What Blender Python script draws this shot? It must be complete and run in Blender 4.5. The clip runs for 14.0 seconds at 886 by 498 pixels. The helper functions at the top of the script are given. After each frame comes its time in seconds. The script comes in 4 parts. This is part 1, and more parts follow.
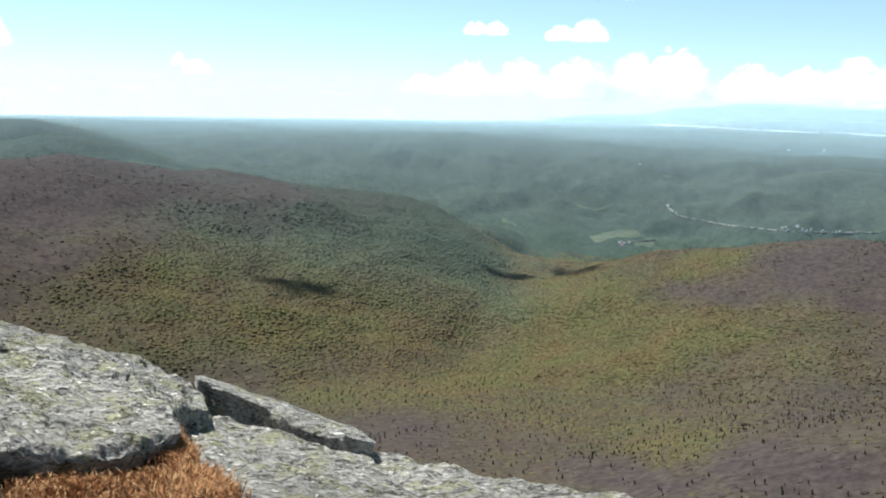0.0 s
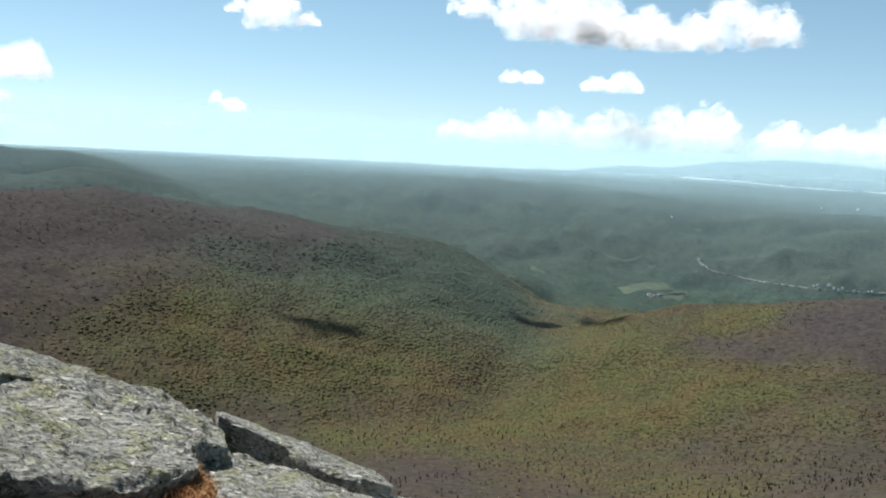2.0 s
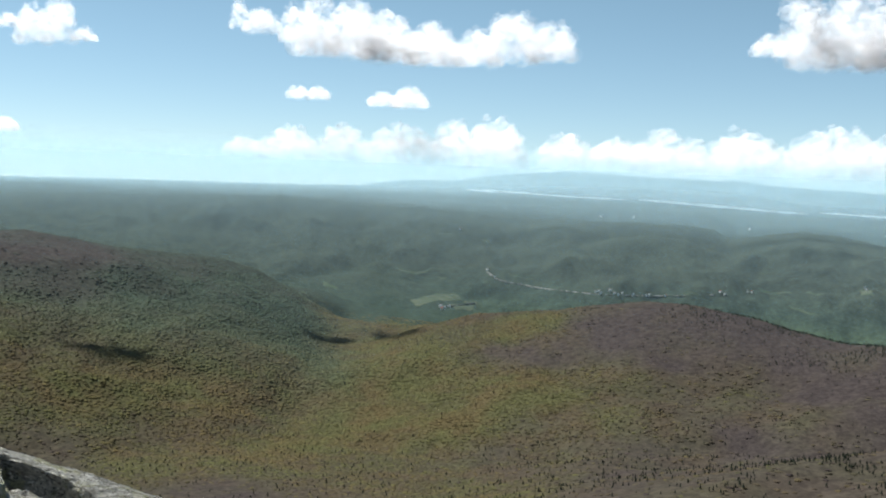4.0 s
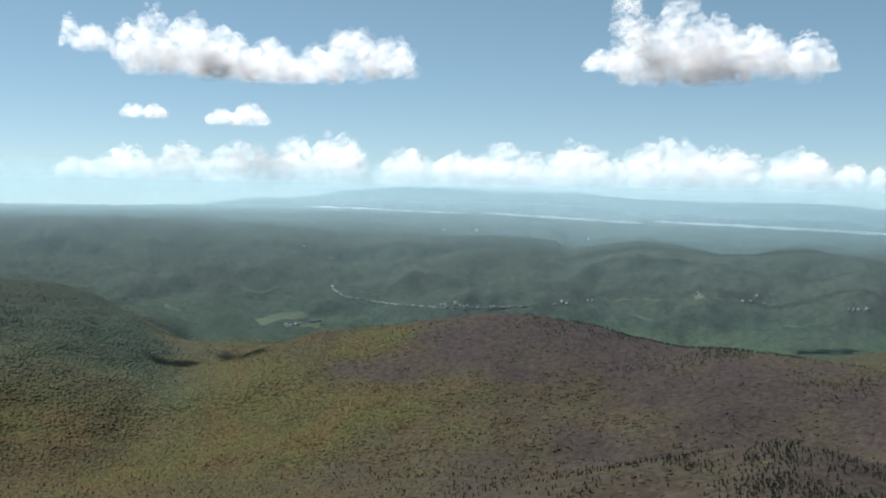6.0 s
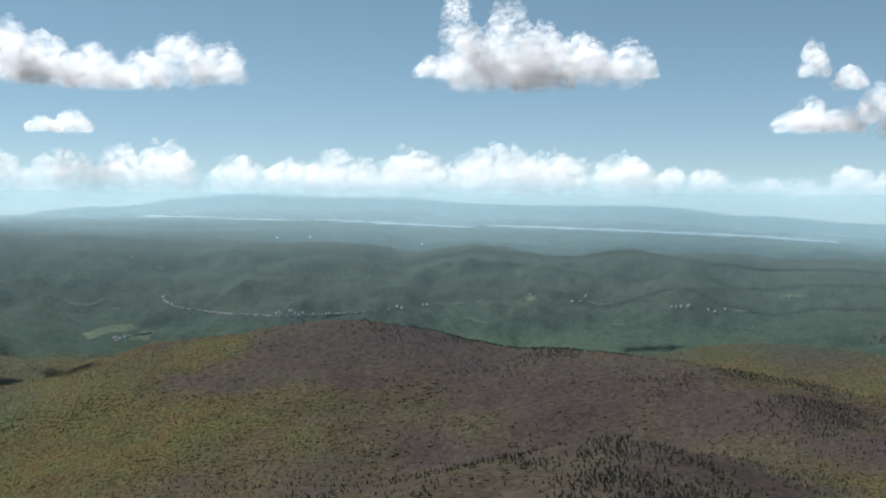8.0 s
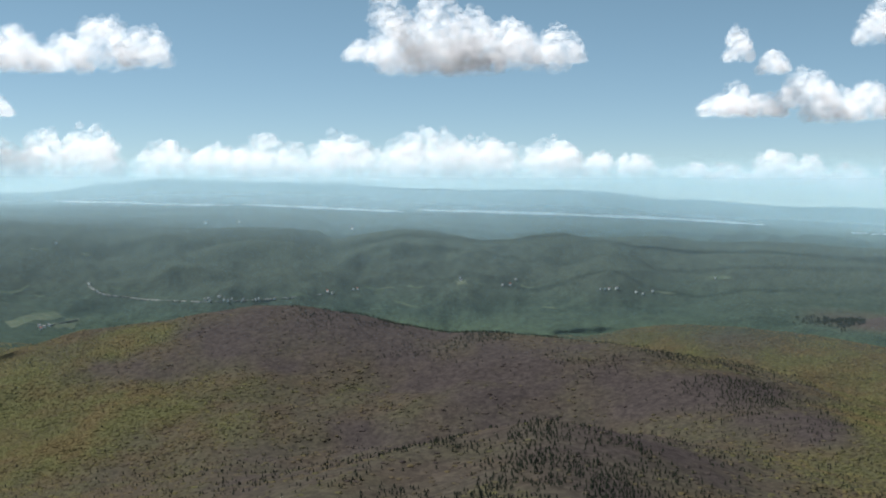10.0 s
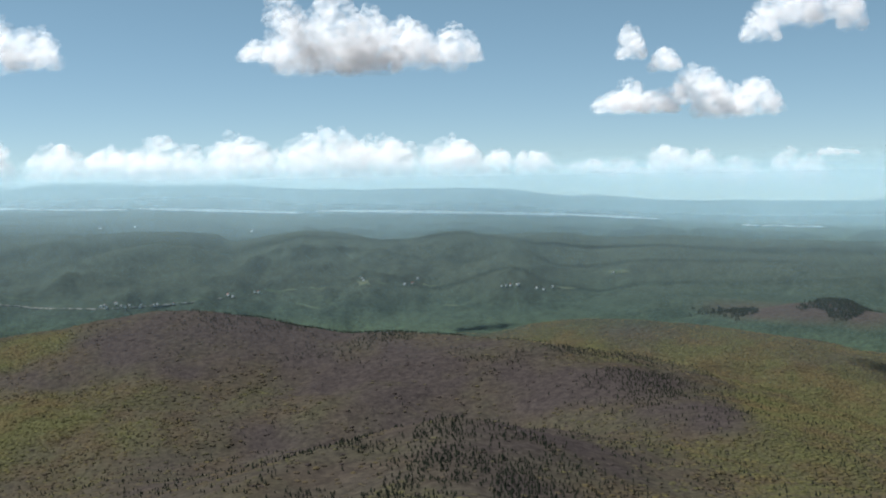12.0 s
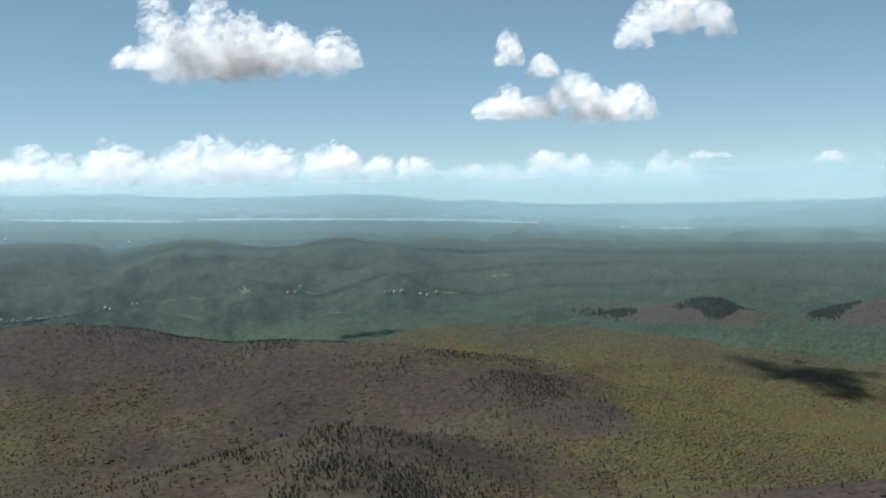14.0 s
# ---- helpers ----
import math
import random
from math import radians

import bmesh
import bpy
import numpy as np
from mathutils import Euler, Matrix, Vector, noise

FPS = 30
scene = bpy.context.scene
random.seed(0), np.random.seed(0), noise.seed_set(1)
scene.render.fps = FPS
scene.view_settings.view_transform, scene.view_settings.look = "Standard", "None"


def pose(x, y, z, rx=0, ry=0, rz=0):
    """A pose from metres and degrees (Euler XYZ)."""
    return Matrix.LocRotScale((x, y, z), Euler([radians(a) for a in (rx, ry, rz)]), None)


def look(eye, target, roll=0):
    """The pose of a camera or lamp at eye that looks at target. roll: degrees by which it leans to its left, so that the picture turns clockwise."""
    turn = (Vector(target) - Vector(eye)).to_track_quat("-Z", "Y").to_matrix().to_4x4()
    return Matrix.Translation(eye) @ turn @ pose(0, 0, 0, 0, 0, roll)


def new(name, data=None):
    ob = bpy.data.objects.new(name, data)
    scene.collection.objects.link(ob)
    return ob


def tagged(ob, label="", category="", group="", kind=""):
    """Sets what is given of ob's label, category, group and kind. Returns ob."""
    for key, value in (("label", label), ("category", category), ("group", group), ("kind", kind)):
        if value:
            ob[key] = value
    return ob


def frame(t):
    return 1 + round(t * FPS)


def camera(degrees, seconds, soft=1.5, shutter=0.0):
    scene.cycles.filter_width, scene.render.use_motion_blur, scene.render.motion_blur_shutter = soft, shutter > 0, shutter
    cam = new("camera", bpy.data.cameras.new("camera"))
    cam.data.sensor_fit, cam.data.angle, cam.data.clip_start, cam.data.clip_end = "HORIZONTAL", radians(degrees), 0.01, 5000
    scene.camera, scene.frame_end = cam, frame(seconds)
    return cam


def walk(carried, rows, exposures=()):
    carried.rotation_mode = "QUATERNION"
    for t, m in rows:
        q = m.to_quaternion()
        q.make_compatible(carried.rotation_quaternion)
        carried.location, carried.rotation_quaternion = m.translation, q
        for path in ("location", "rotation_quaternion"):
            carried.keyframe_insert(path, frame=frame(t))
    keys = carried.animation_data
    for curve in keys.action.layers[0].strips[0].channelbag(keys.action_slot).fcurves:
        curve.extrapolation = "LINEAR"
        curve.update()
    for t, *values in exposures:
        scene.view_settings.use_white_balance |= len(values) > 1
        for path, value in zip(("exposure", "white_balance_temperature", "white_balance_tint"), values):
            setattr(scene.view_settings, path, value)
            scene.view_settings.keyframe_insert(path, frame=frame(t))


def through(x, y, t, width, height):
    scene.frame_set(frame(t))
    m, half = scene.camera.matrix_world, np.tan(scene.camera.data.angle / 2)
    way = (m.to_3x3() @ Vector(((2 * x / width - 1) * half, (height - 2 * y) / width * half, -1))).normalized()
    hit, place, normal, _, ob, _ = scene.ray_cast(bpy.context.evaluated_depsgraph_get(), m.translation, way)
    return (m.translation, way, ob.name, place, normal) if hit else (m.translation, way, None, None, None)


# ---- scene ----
cam = camera(42.0, 14.0, soft=2.0)

# seconds, sideways drift, and the turn in degrees (Euler XYZ)
PATH = [
    (0.0, 0.000, 82.82, -1.23, -1.17), (0.5, -0.004, 83.79, -2.35, 2.08), (1.0, 0.000, 84.39, -2.57, 3.18),
    (1.5, 0.006, 84.40, -2.98, 2.08), (2.0, 0.014, 84.99, -3.17, 0.47), (2.5, 0.024, 85.43, -2.69, -2.20),
    (3.0, 0.030, 85.95, -2.43, -4.85), (3.2, 0.031, 85.97, -2.26, -6.02), (5.5, 0.036, 87.07, -1.96, -15.66),
    (6.0, 0.037, 87.23, -1.04, -17.74), (6.5, 0.038, 87.22, -0.34, -20.05), (7.0, 0.039, 87.26, -0.22, -22.09),
    (7.5, 0.040, 87.45, -0.34, -24.09), (8.0, 0.041, 87.62, -0.29, -25.99), (10.5, 0.045, 86.72, -0.09, -30.37),
    (11.0, 0.046, 86.75, 0.05, -31.68), (11.5, 0.047, 86.75, 0.66, -33.08), (12.0, 0.048, 86.79, 0.93, -34.42),
    (12.5, 0.049, 86.84, 1.02, -35.78), (13.0, 0.050, 86.90, 1.37, -37.24), (13.5, 0.051, 86.94, 1.72, -38.73),
    (14.0, 0.052, 86.97, 1.60, -40.27),
]
walk(cam, [(t, pose(dx, 0.0, 0.0, rx, ry, rz)) for t, dx, rx, ry, rz in PATH],
     exposures=[(0.0, 0.98, 5980, 6), (1.0, 0.76, 6020, 5), (3.0, 0.56, 6050, 4), (8.0, 0.26, 6020, 5), (14.0, 0.27, 5970, 4)])
scene.cycles.transparent_max_bounces = 128

# ---- light ----
SUN_BEARING, SUN_HEIGHT = -52.0, 59.0
world = bpy.data.worlds.new("sky")
scene.world = world
world.use_nodes = True
wt = world.node_tree
sky = wt.nodes.new("ShaderNodeTexSky")
sky.sky_type, sky.sun_disc = "NISHITA", False
sky.sun_elevation, sky.sun_rotation = radians(SUN_HEIGHT), radians(SUN_BEARING)
sky.altitude, sky.air_density, sky.dust_density, sky.ozone_density = 1200, 0.75, 0.2, 3.0
tint = wt.nodes.new("ShaderNodeMix")
tint.data_type, tint.blend_type = "RGBA", "MULTIPLY"
tint.inputs[0].default_value = 1.0
# the air whitens towards the horizon
up = wt.nodes.new("ShaderNodeSeparateXYZ")
wt.links.new(wt.nodes.new("ShaderNodeTexCoord").outputs["Generated"], up.inputs[0])
air = wt.nodes.new("ShaderNodeValToRGB")
air.color_ramp.elements[0].position, air.color_ramp.elements[0].color = 0.0, (1.09, 0.98, 0.84, 1)
air.color_ramp.elements[1].position, air.color_ramp.elements[1].color = 0.2, (1.14, 1.05, 0.78, 1)
wt.links.new(up.outputs[2], air.inputs[0])
wt.links.new(air.outputs[0], tint.inputs[7])
# seen from a summit the true horizon lies below eye level
dip = wt.nodes.new("ShaderNodeVectorMath")
dip.operation, dip.inputs[1].default_value = "ADD", (0, 0, 0.03)
wt.links.new(wt.nodes.new("ShaderNodeTexCoord").outputs["Generated"], dip.inputs[0])
wt.links.new(dip.outputs[0], sky.inputs[0])
wt.links.new(sky.outputs[0], tint.inputs[6])
wt.links.new(tint.outputs[2], wt.nodes["Background"].inputs[0])
wt.nodes["Background"].inputs[1].default_value = 0.100

sb, sh = radians(SUN_BEARING), radians(SUN_HEIGHT)
TO_SUN = Vector((math.sin(sb) * math.cos(sh), math.cos(sb) * math.cos(sh), math.sin(sh)))
lamp = bpy.data.lights.new("sun", "SUN")
lamp.energy, lamp.angle, lamp.color = 5.0, radians(0.53), (1.0, 0.96, 0.9)
sun = new("sun", lamp)
sun.matrix_world = look(TO_SUN * 3000, (0, 0, 0))


# ---- materials ----
def material(name, rough=0.9, spec=0.2):
    m = bpy.data.materials.new(name)
    m.use_nodes = True
    b = m.node_tree.nodes["Principled BSDF"]
    b.inputs["Roughness"].default_value = rough
    b.inputs["Specular IOR Level"].default_value = spec
    return m, m.node_tree, b


def node(t, kind, **inputs):
    n = t.nodes.new(kind)
    for k, v in inputs.items():
        n.inputs[k].default_value = v
    return n


def coords(t, kind="Object"):
    return t.nodes.new("ShaderNodeTexCoord").outputs[kind]


def noise_of(t, scale, detail=5.0, rough=0.55, vec=None, distort=0.0):
    n = node(t, "ShaderNodeTexNoise", Scale=scale, Detail=detail, Roughness=rough, Distortion=distort)
    t.links.new(vec if vec else coords(t), n.inputs["Vector"])
    return n.outputs["Fac"]


def ramp(t, fac, *stops):
    n = t.nodes.new("ShaderNodeValToRGB")
    r = n.color_ramp
    while len(r.elements) < len(stops):
        r.elements.new(0.5)
    for e, (p, c) in zip(r.elements, stops):
        e.position, e.color = p, (*c, 1.0)
    t.links.new(fac, n.inputs[0])
    return n.outputs[0]


def mix(t, fac, a, b, mode="MIX"):
    n = t.nodes.new("ShaderNodeMix")
    n.data_type, n.blend_type = "RGBA", mode
    for v, i in ((fac, 0), (a, 6), (b, 7)):
        if isinstance(v, (int, float)):
            n.inputs[i].default_value = v
        elif isinstance(v, tuple):
            n.inputs[i].default_value = (*v, 1.0)
        else:
            t.links.new(v, n.inputs[i])
    return n.outputs[2]


def attribute(t, name):
    n = t.nodes.new("ShaderNodeAttribute")
    n.attribute_name = name
    return n.outputs["Fac"]


def bump(t, b, height, strength, distance):
    n = node(t, "ShaderNodeBump", Strength=strength, Distance=distance)
    t.links.new(height, n.inputs["Height"])
    t.links.new(n.outputs[0], b.inputs["Normal"])


BARE, BARE2 = (0.058, 0.046, 0.043), (0.045, 0.036, 0.035)
LEAF, LEAF2, OLIVE, COOL = (0.088, 0.084, 0.037), (0.070, 0.068, 0.032), (0.088, 0.069, 0.035), (0.060, 0.079, 0.058)


def forest_colour(t, fine):
    """Bare grey-brown twigs where leaf is 0, fresh spring leaves where it is 1."""
    leaf, vec = attribute(t, "leaf"), coords(t)
    n1, n2 = noise_of(t, 0.012, 6, 0.6, vec), noise_of(t, fine, 3, 0.6, vec)
    bare = mix(t, ramp(t, n2, (0.35, (0, 0, 0)), (0.65, (1, 1, 1))), BARE2, BARE)
    green = mix(t, ramp(t, n2, (0.35, (0, 0, 0)), (0.65, (1, 1, 1))), LEAF2, LEAF)
    green = mix(t, ramp(t, n1, (0.42, (0, 0, 0)), (0.62, (1, 1, 1))), green, OLIVE)
    green = mix(t, attribute(t, "cool"), green, COOL)
    return mix(t, leaf, bare, green)


def thin_leaves(t, b, colour, through=0.16):
    """Lets part of the light pass, as twigs and young leaves do."""
    t.links.new(colour, b.inputs["Base Color"])
    tr, m = t.nodes.new("ShaderNodeBsdfTranslucent"), node(t, "ShaderNodeMixShader", Fac=through)
    t.links.new(colour, tr.inputs[0])
    up, unit2, geo2 = t.nodes.new("ShaderNodeVectorMath"), t.nodes.new("ShaderNodeVectorMath"), t.nodes.new("ShaderNodeNewGeometry")
    up.operation, unit2.operation, up.inputs[1].default_value = "ADD", "NORMALIZE", (0, 0, 2.6)
    t.links.new(geo2.outputs["Normal"], up.inputs[0])
    t.links.new(up.outputs[0], unit2.inputs[0])
    t.links.new(unit2.outputs[0], b.inputs["Normal"])
    t.links.new(b.outputs[0], m.inputs[1])
    t.links.new(tr.outputs[0], m.inputs[2])
    t.links.new(m.outputs[0], t.nodes["Material Output"].inputs[0])


m_ground, t, b = material("forest_floor", 1.0, 0.0)
# stands of dark conifers and lighter clearings show as broad patches from far off
vec = coords(t)
mosaic = ramp(t, noise_of(t, 0.022, 10, 0.76, vec), (0.34, (0.80, 0.82, 0.84)), (0.50, (0.98, 0.98, 0.98)), (0.63, (1.14, 1.13, 1.08)), (0.72, (1.45, 1.42, 1.3)))
mosaic = mix(t, 1.0, mosaic, ramp(t, attribute(t, "lift"), (0.05, (0.048, 0.066, 0.043)), (0.35, (0.038, 0.053, 0.040)), (0.9, (0.044, 0.054, 0.042))), "MULTIPLY")
grain = ramp(t, noise_of(t, 0.10, 4, 0.7, vec), (0.36, (0.72, 0.72, 0.74)), (0.64, (1.24, 1.24, 1.2)))
mosaic = mix(t, 1.0, mosaic, grain, "MULTIPLY")
near = mix(t, 1.0, forest_colour(t, 0.16), grain, "MULTIPLY")
t.links.new(mix(t, attribute(t, "lowland"), near, mosaic), b.inputs["Base Color"])
bump(t, b, noise_of(t, 0.06, 7, 0.7), 0.35, 8.0)

m_crown, t, b = material("spring_crowns", 1.0, 0.0)
c = forest_colour(t, 0.2)
tone = attribute(t, "tone")
thin_leaves(t, b, mix(t, 1.0, c, ramp(t, tone, (0.0, (1.0, 1.0, 1.0)), (1.0, (1.42, 1.38, 1.3))), "MULTIPLY"))

m_fir, t, b = material("dark_conifer", 1.0, 0.0)
t.links.new(ramp(t, noise_of(t, 0.5, 3), (0.3, (0.018, 0.021, 0.016)), (0.7, (0.040, 0.043, 0.030))), b.inputs["Base Color"])

m_bark, t, b = material("grey_bark", 1.0, 0.0)
t.links.new(ramp(t, noise_of(t, 3.0), (0.3, (0.05, 0.04, 0.034)), (0.7, (0.12, 0.1, 0.085))), b.inputs["Base Color"])

# lichened schist: grey, with pale, green and dark blotches
m_rock, t, b = material("lichened_schist", 0.95, 0.15)
vec = coords(t)
stretch = node(t, "ShaderNodeMapping", Rotation=(0.2, 0.1, radians(28)), Scale=(1.0, 2.4, 2.4))
t.links.new(vec, stretch.inputs[0])
sv = stretch.outputs[0]
g = ramp(t, noise_of(t, 17.0, 6, 0.62, sv, 0.4), (0.34, (0.16, 0.155, 0.14)), (0.47, (0.40, 0.39, 0.365)), (0.62, (0.64, 0.63, 0.59)))
lich = ramp(t, noise_of(t, 6.0, 8, 0.7, vec), (0.50, (0, 0, 0)), (0.60, (0.85, 0.85, 0.85)))
g = mix(t, lich, g, ramp(t, noise_of(t, 30.0, 5, 0.65, vec), (0.38, (0.26, 0.26, 0.16)), (0.60, (0.56, 0.56, 0.36))))
dark = ramp(t, noise_of(t, 20.0, 6, 0.66, sv, 0.6), (0.585, (0, 0, 0)), (0.62, (1, 1, 1)))
g = mix(t, dark, g, (0.06, 0.06, 0.055))
pale = ramp(t, noise_of(t, 11.0, 3, 0.5, sv, 0.6), (0.655, (0, 0, 0)), (0.67, (1, 1, 1)))
g = mix(t, pale, g, (0.92, 0.91, 0.88))
broad = ramp(t, noise_of(t, 1.3, 5, 0.6, vec), (0.36, (0.92, 0.87, 0.82)), (0.62, (1.32, 1.25, 1.18)))
g = mix(t, 1.0, g, broad, "MULTIPLY")
warp = node(t, "ShaderNodeTexNoise", Scale=3.0, Detail=6.0, Roughness=0.65)
t.links.new(sv, warp.inputs["Vector"])
bent = t.nodes.new("ShaderNodeVectorMath")
bent.operation = "MULTIPLY_ADD"
bent.inputs[1].default_value = (0.9, 0.9, 0.9)
t.links.new(warp.outputs["Color"], bent.inputs[0])
t.links.new(sv, bent.inputs[2])
cells = node(t, "ShaderNodeTexVoronoi", Scale=1.5)
cells.feature = "DISTANCE_TO_EDGE"
t.links.new(bent.outputs[0], cells.inputs["Vector"])
crack = ramp(t, cells.outputs["Distance"], (0.0, (0.18, 0.18, 0.17)), (0.03, (1, 1, 1)))
g = mix(t, 1.0, g, crack, "MULTIPLY")
t.links.new(g, b.inputs["Base Color"])
fine, coarse = noise_of(t, 20.0, 7, 0.66, sv, 0.5), noise_of(t, 6.0, 6, 0.62, sv, 0.5)
both = node(t, "ShaderNodeMath")
both.operation = "MULTIPLY_ADD"
both.inputs[1].default_value = 0.55
t.links.new(fine, both.inputs[0])
t.links.new(coarse, both.inputs[2])
bump(t, b, both.outputs[0], 1.0, 0.22)

m_straw, t, b = material("dry_straw", 0.9, 0.1)
t.links.new(ramp(t, attribute(t, "tone"), (0.0, (0.13, 0.05, 0.02)), (0.5, (0.36, 0.17, 0.07)), (1.0, (0.52, 0.34, 0.17))), b.inputs["Base Color"])
m_turf, t, b = material("brown_turf", 1.0, 0.0)
t.links.new(ramp(t, noise_of(t, 18.0, 6), (0.3, (0.06, 0.03, 0.012)), (0.7, (0.22, 0.12, 0.045))), b.inputs["Base Color"])

m_meadow, t, b = material("pale_meadow", 1.0, 0.0)
t.links.new(ramp(t, noise_of(t, 0.03, 5), (0.35, (0.052, 0.07, 0.045)), (0.65, (0.088, 0.098, 0.066))), b.inputs["Base Color"])
m_road, t, b = material("pale_gravel_road", 1.0, 0.0)
t.links.new(ramp(t, noise_of(t, 0.1, 4), (0.42, (0.06, 0.072, 0.055)), (0.58, (0.22, 0.21, 0.19))), b.inputs["Base Color"])
m_white, t, b = material("white_paint", 0.8, 0.2)
t.links.new(ramp(t, noise_of(t, 0.4, 4), (0.3, (0.66, 0.66, 0.64)), (0.7, (0.82, 0.81, 0.79))), b.inputs["Base Color"])
m_roof, t, b = material("grey_roof", 0.8, 0.2)
t.links.new(ramp(t, noise_of(t, 0.6, 4), (0.3, (0.16, 0.15, 0.15)), (0.7, (0.34, 0.32, 0.31))), b.inputs["Base Color"])
m_red, t, b = material("red_roof", 0.8, 0.2)
t.links.new(ramp(t, noise_of(t, 0.6, 4), (0.3, (0.24, 0.08, 0.05)), (0.7, (0.36, 0.14, 0.09))), b.inputs["Base Color"])

m_water, t, b = material("lake_water", 0.35, 0.5)
b.inputs["Base Color"].default_value, b.inputs["Metallic"].default_value = (0.80, 0.80, 0.79, 1), 1.0

# cloud: thin white layers that let light through, so that many of them build up a soft body
m_cloud, t, b = material("cloud", 1.0, 0.0)
t.nodes.remove(b)
WHITE = (0.50, 0.49, 0.495, 1)
geo = t.nodes.new("ShaderNodeNewGeometry")
soft = node(t, "ShaderNodeVectorMath")
soft.operation = "ADD"
t.links.new(geo.outputs["Normal"], soft.inputs[0])
soft.inputs[1].default_value = tuple(TO_SUN * 2.5)
unit = t.nodes.new("ShaderNodeVectorMath")
unit.operation = "NORMALIZE"
t.links.new(soft.outputs[0], unit.inputs[0])
dif, tra, half = node(t, "ShaderNodeBsdfDiffuse", Color=WHITE), node(t, "ShaderNodeBsdfTranslucent", Color=(0.67, 0.655, 0.66, 1)), t.nodes.new("ShaderNodeAddShader")
t.links.new(unit.outputs[0], dif.inputs["Normal"])
past, unit3 = node(t, "ShaderNodeVectorMath"), t.nodes.new("ShaderNodeVectorMath")
past.operation, unit3.operation = "SUBTRACT", "NORMALIZE"
t.links.new(geo.outputs["Normal"], past.inputs[0])
past.inputs[1].default_value = tuple(TO_SUN * 1.5)
t.links.new(past.outputs[0], unit3.inputs[0])
t.links.new(unit3.outputs[0], tra.inputs["Normal"])
t.links.new(dif.outputs[0], half.inputs[0])
t.links.new(tra.outputs[0], half.inputs[1])
clear, body = node(t, "ShaderNodeBsdfTransparent"), t.nodes.new("ShaderNodeMixShader")
wisp = ramp(t, noise_of(t, 0.022, 8, 0.7), (0.40, (0.0, 0.0, 0.0)), (0.60, (1.0, 1.0, 1.0)))
dense = t.nodes.new("ShaderNodeMath")
dense.operation = "MULTIPLY"
t.links.new(wisp, dense.inputs[0])
t.links.new(attribute(t, "thick"), dense.inputs[1])
t.links.new(dense.outputs[0], body.inputs[0])
t.links.new(clear.outputs[0], body.inputs[1])
t.links.new(half.outputs[0], body.inputs[2])
t.links.new(body.outputs[0], t.nodes["Material Output"].inputs[0])

# bluish see-through sheets added between the ranges to imitate distance haze
m_haze, t, b = material("haze", 1.0, 0.0)
t.nodes.remove(b)
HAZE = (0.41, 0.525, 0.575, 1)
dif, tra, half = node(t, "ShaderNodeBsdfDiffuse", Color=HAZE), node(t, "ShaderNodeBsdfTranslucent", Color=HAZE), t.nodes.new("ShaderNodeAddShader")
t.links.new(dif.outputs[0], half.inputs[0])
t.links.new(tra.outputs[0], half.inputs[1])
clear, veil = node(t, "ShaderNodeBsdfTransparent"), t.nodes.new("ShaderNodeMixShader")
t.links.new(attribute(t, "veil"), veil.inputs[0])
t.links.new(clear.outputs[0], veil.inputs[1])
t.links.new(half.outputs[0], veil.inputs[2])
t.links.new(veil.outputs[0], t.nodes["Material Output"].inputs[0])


# ---- meshes ----
def mesh_from(name, verts, faces, mat, smooth=False, **attributes):
    """A mesh from arrays: verts (n, 3), faces (m, 3 or 4), and float attributes by point."""
    me = bpy.data.meshes.new(name)
    verts, faces = np.asarray(verts, np.float32), np.asarray(faces, np.int32)
    n, k = faces.shape
    me.vertices.add(len(verts))
    me.vertices.foreach_set("co", verts.ravel())
    me.loops.add(n * k)
    me.loops.foreach_set("vertex_index", faces.ravel())
    me.polygons.add(n)
    me.polygons.foreach_set("loop_start", np.arange(0, n * k, k, dtype=np.int32))
    me.polygons.foreach_set("use_smooth", np.full(n, smooth))
    for key, values in attributes.items():
        me.attributes.new(key, "FLOAT", "POINT").data.foreach_set("value", np.asarray(values, np.float32))
    me.materials.append(mat)
    me.update(calc_edges=True)
    me.validate()
    return me


def part(name, data, parent, label=""):
    ob = new(name, data)
    ob.parent = parent
    return tagged(ob, label) if label else ob


def grid_faces(rows, cols, wrap=False):
    i, j = np.meshgrid(np.arange(rows - 1), np.arange(cols if wrap else cols - 1), indexing="ij")
    i, j = i.ravel(), j.ravel()
    j2 = (j + 1) % cols
    return np.stack([i * cols + j, i * cols + j2, (i + 1) * cols + j2, (i + 1) * cols + j], 1)


TABLE = np.random.RandomState(5).rand(256, 256)


def value_noise(x, y):
    xi, yi = np.floor(x).astype(int), np.floor(y).astype(int)
    u, v = x - xi, y - yi
    u, v = u * u * (3 - 2 * u), v * v * (3 - 2 * v)
    a, b2, c2, d2 = TABLE[xi & 255, yi & 255], TABLE[(xi + 1) & 255, yi & 255], TABLE[xi & 255, (yi + 1) & 255], TABLE[(xi + 1) & 255, (yi + 1) & 255]
    return (a * (1 - u) + b2 * u) * (1 - v) + (c2 * (1 - u) + d2 * u) * v


def fbm(x, y, size, octaves=5, gain=0.5):
    """Fractal noise of about -1 to 1, with waves of that size at most."""
    s, a, tot = 0.0, 1.0, 0.0
    for o in range(octaves):
        s = s + a * (2 * value_noise(x * 2 ** o / size + 17.3 * o, y * 2 ** o / size + 41.7 * o) - 1)
        tot, a = tot + a, a * gain
    return s / tot * 1.6


def step(x, lo, hi):
    u = np.clip((x - lo) / (hi - lo), 0, 1)
    return u * u * (3 - 2 * u)


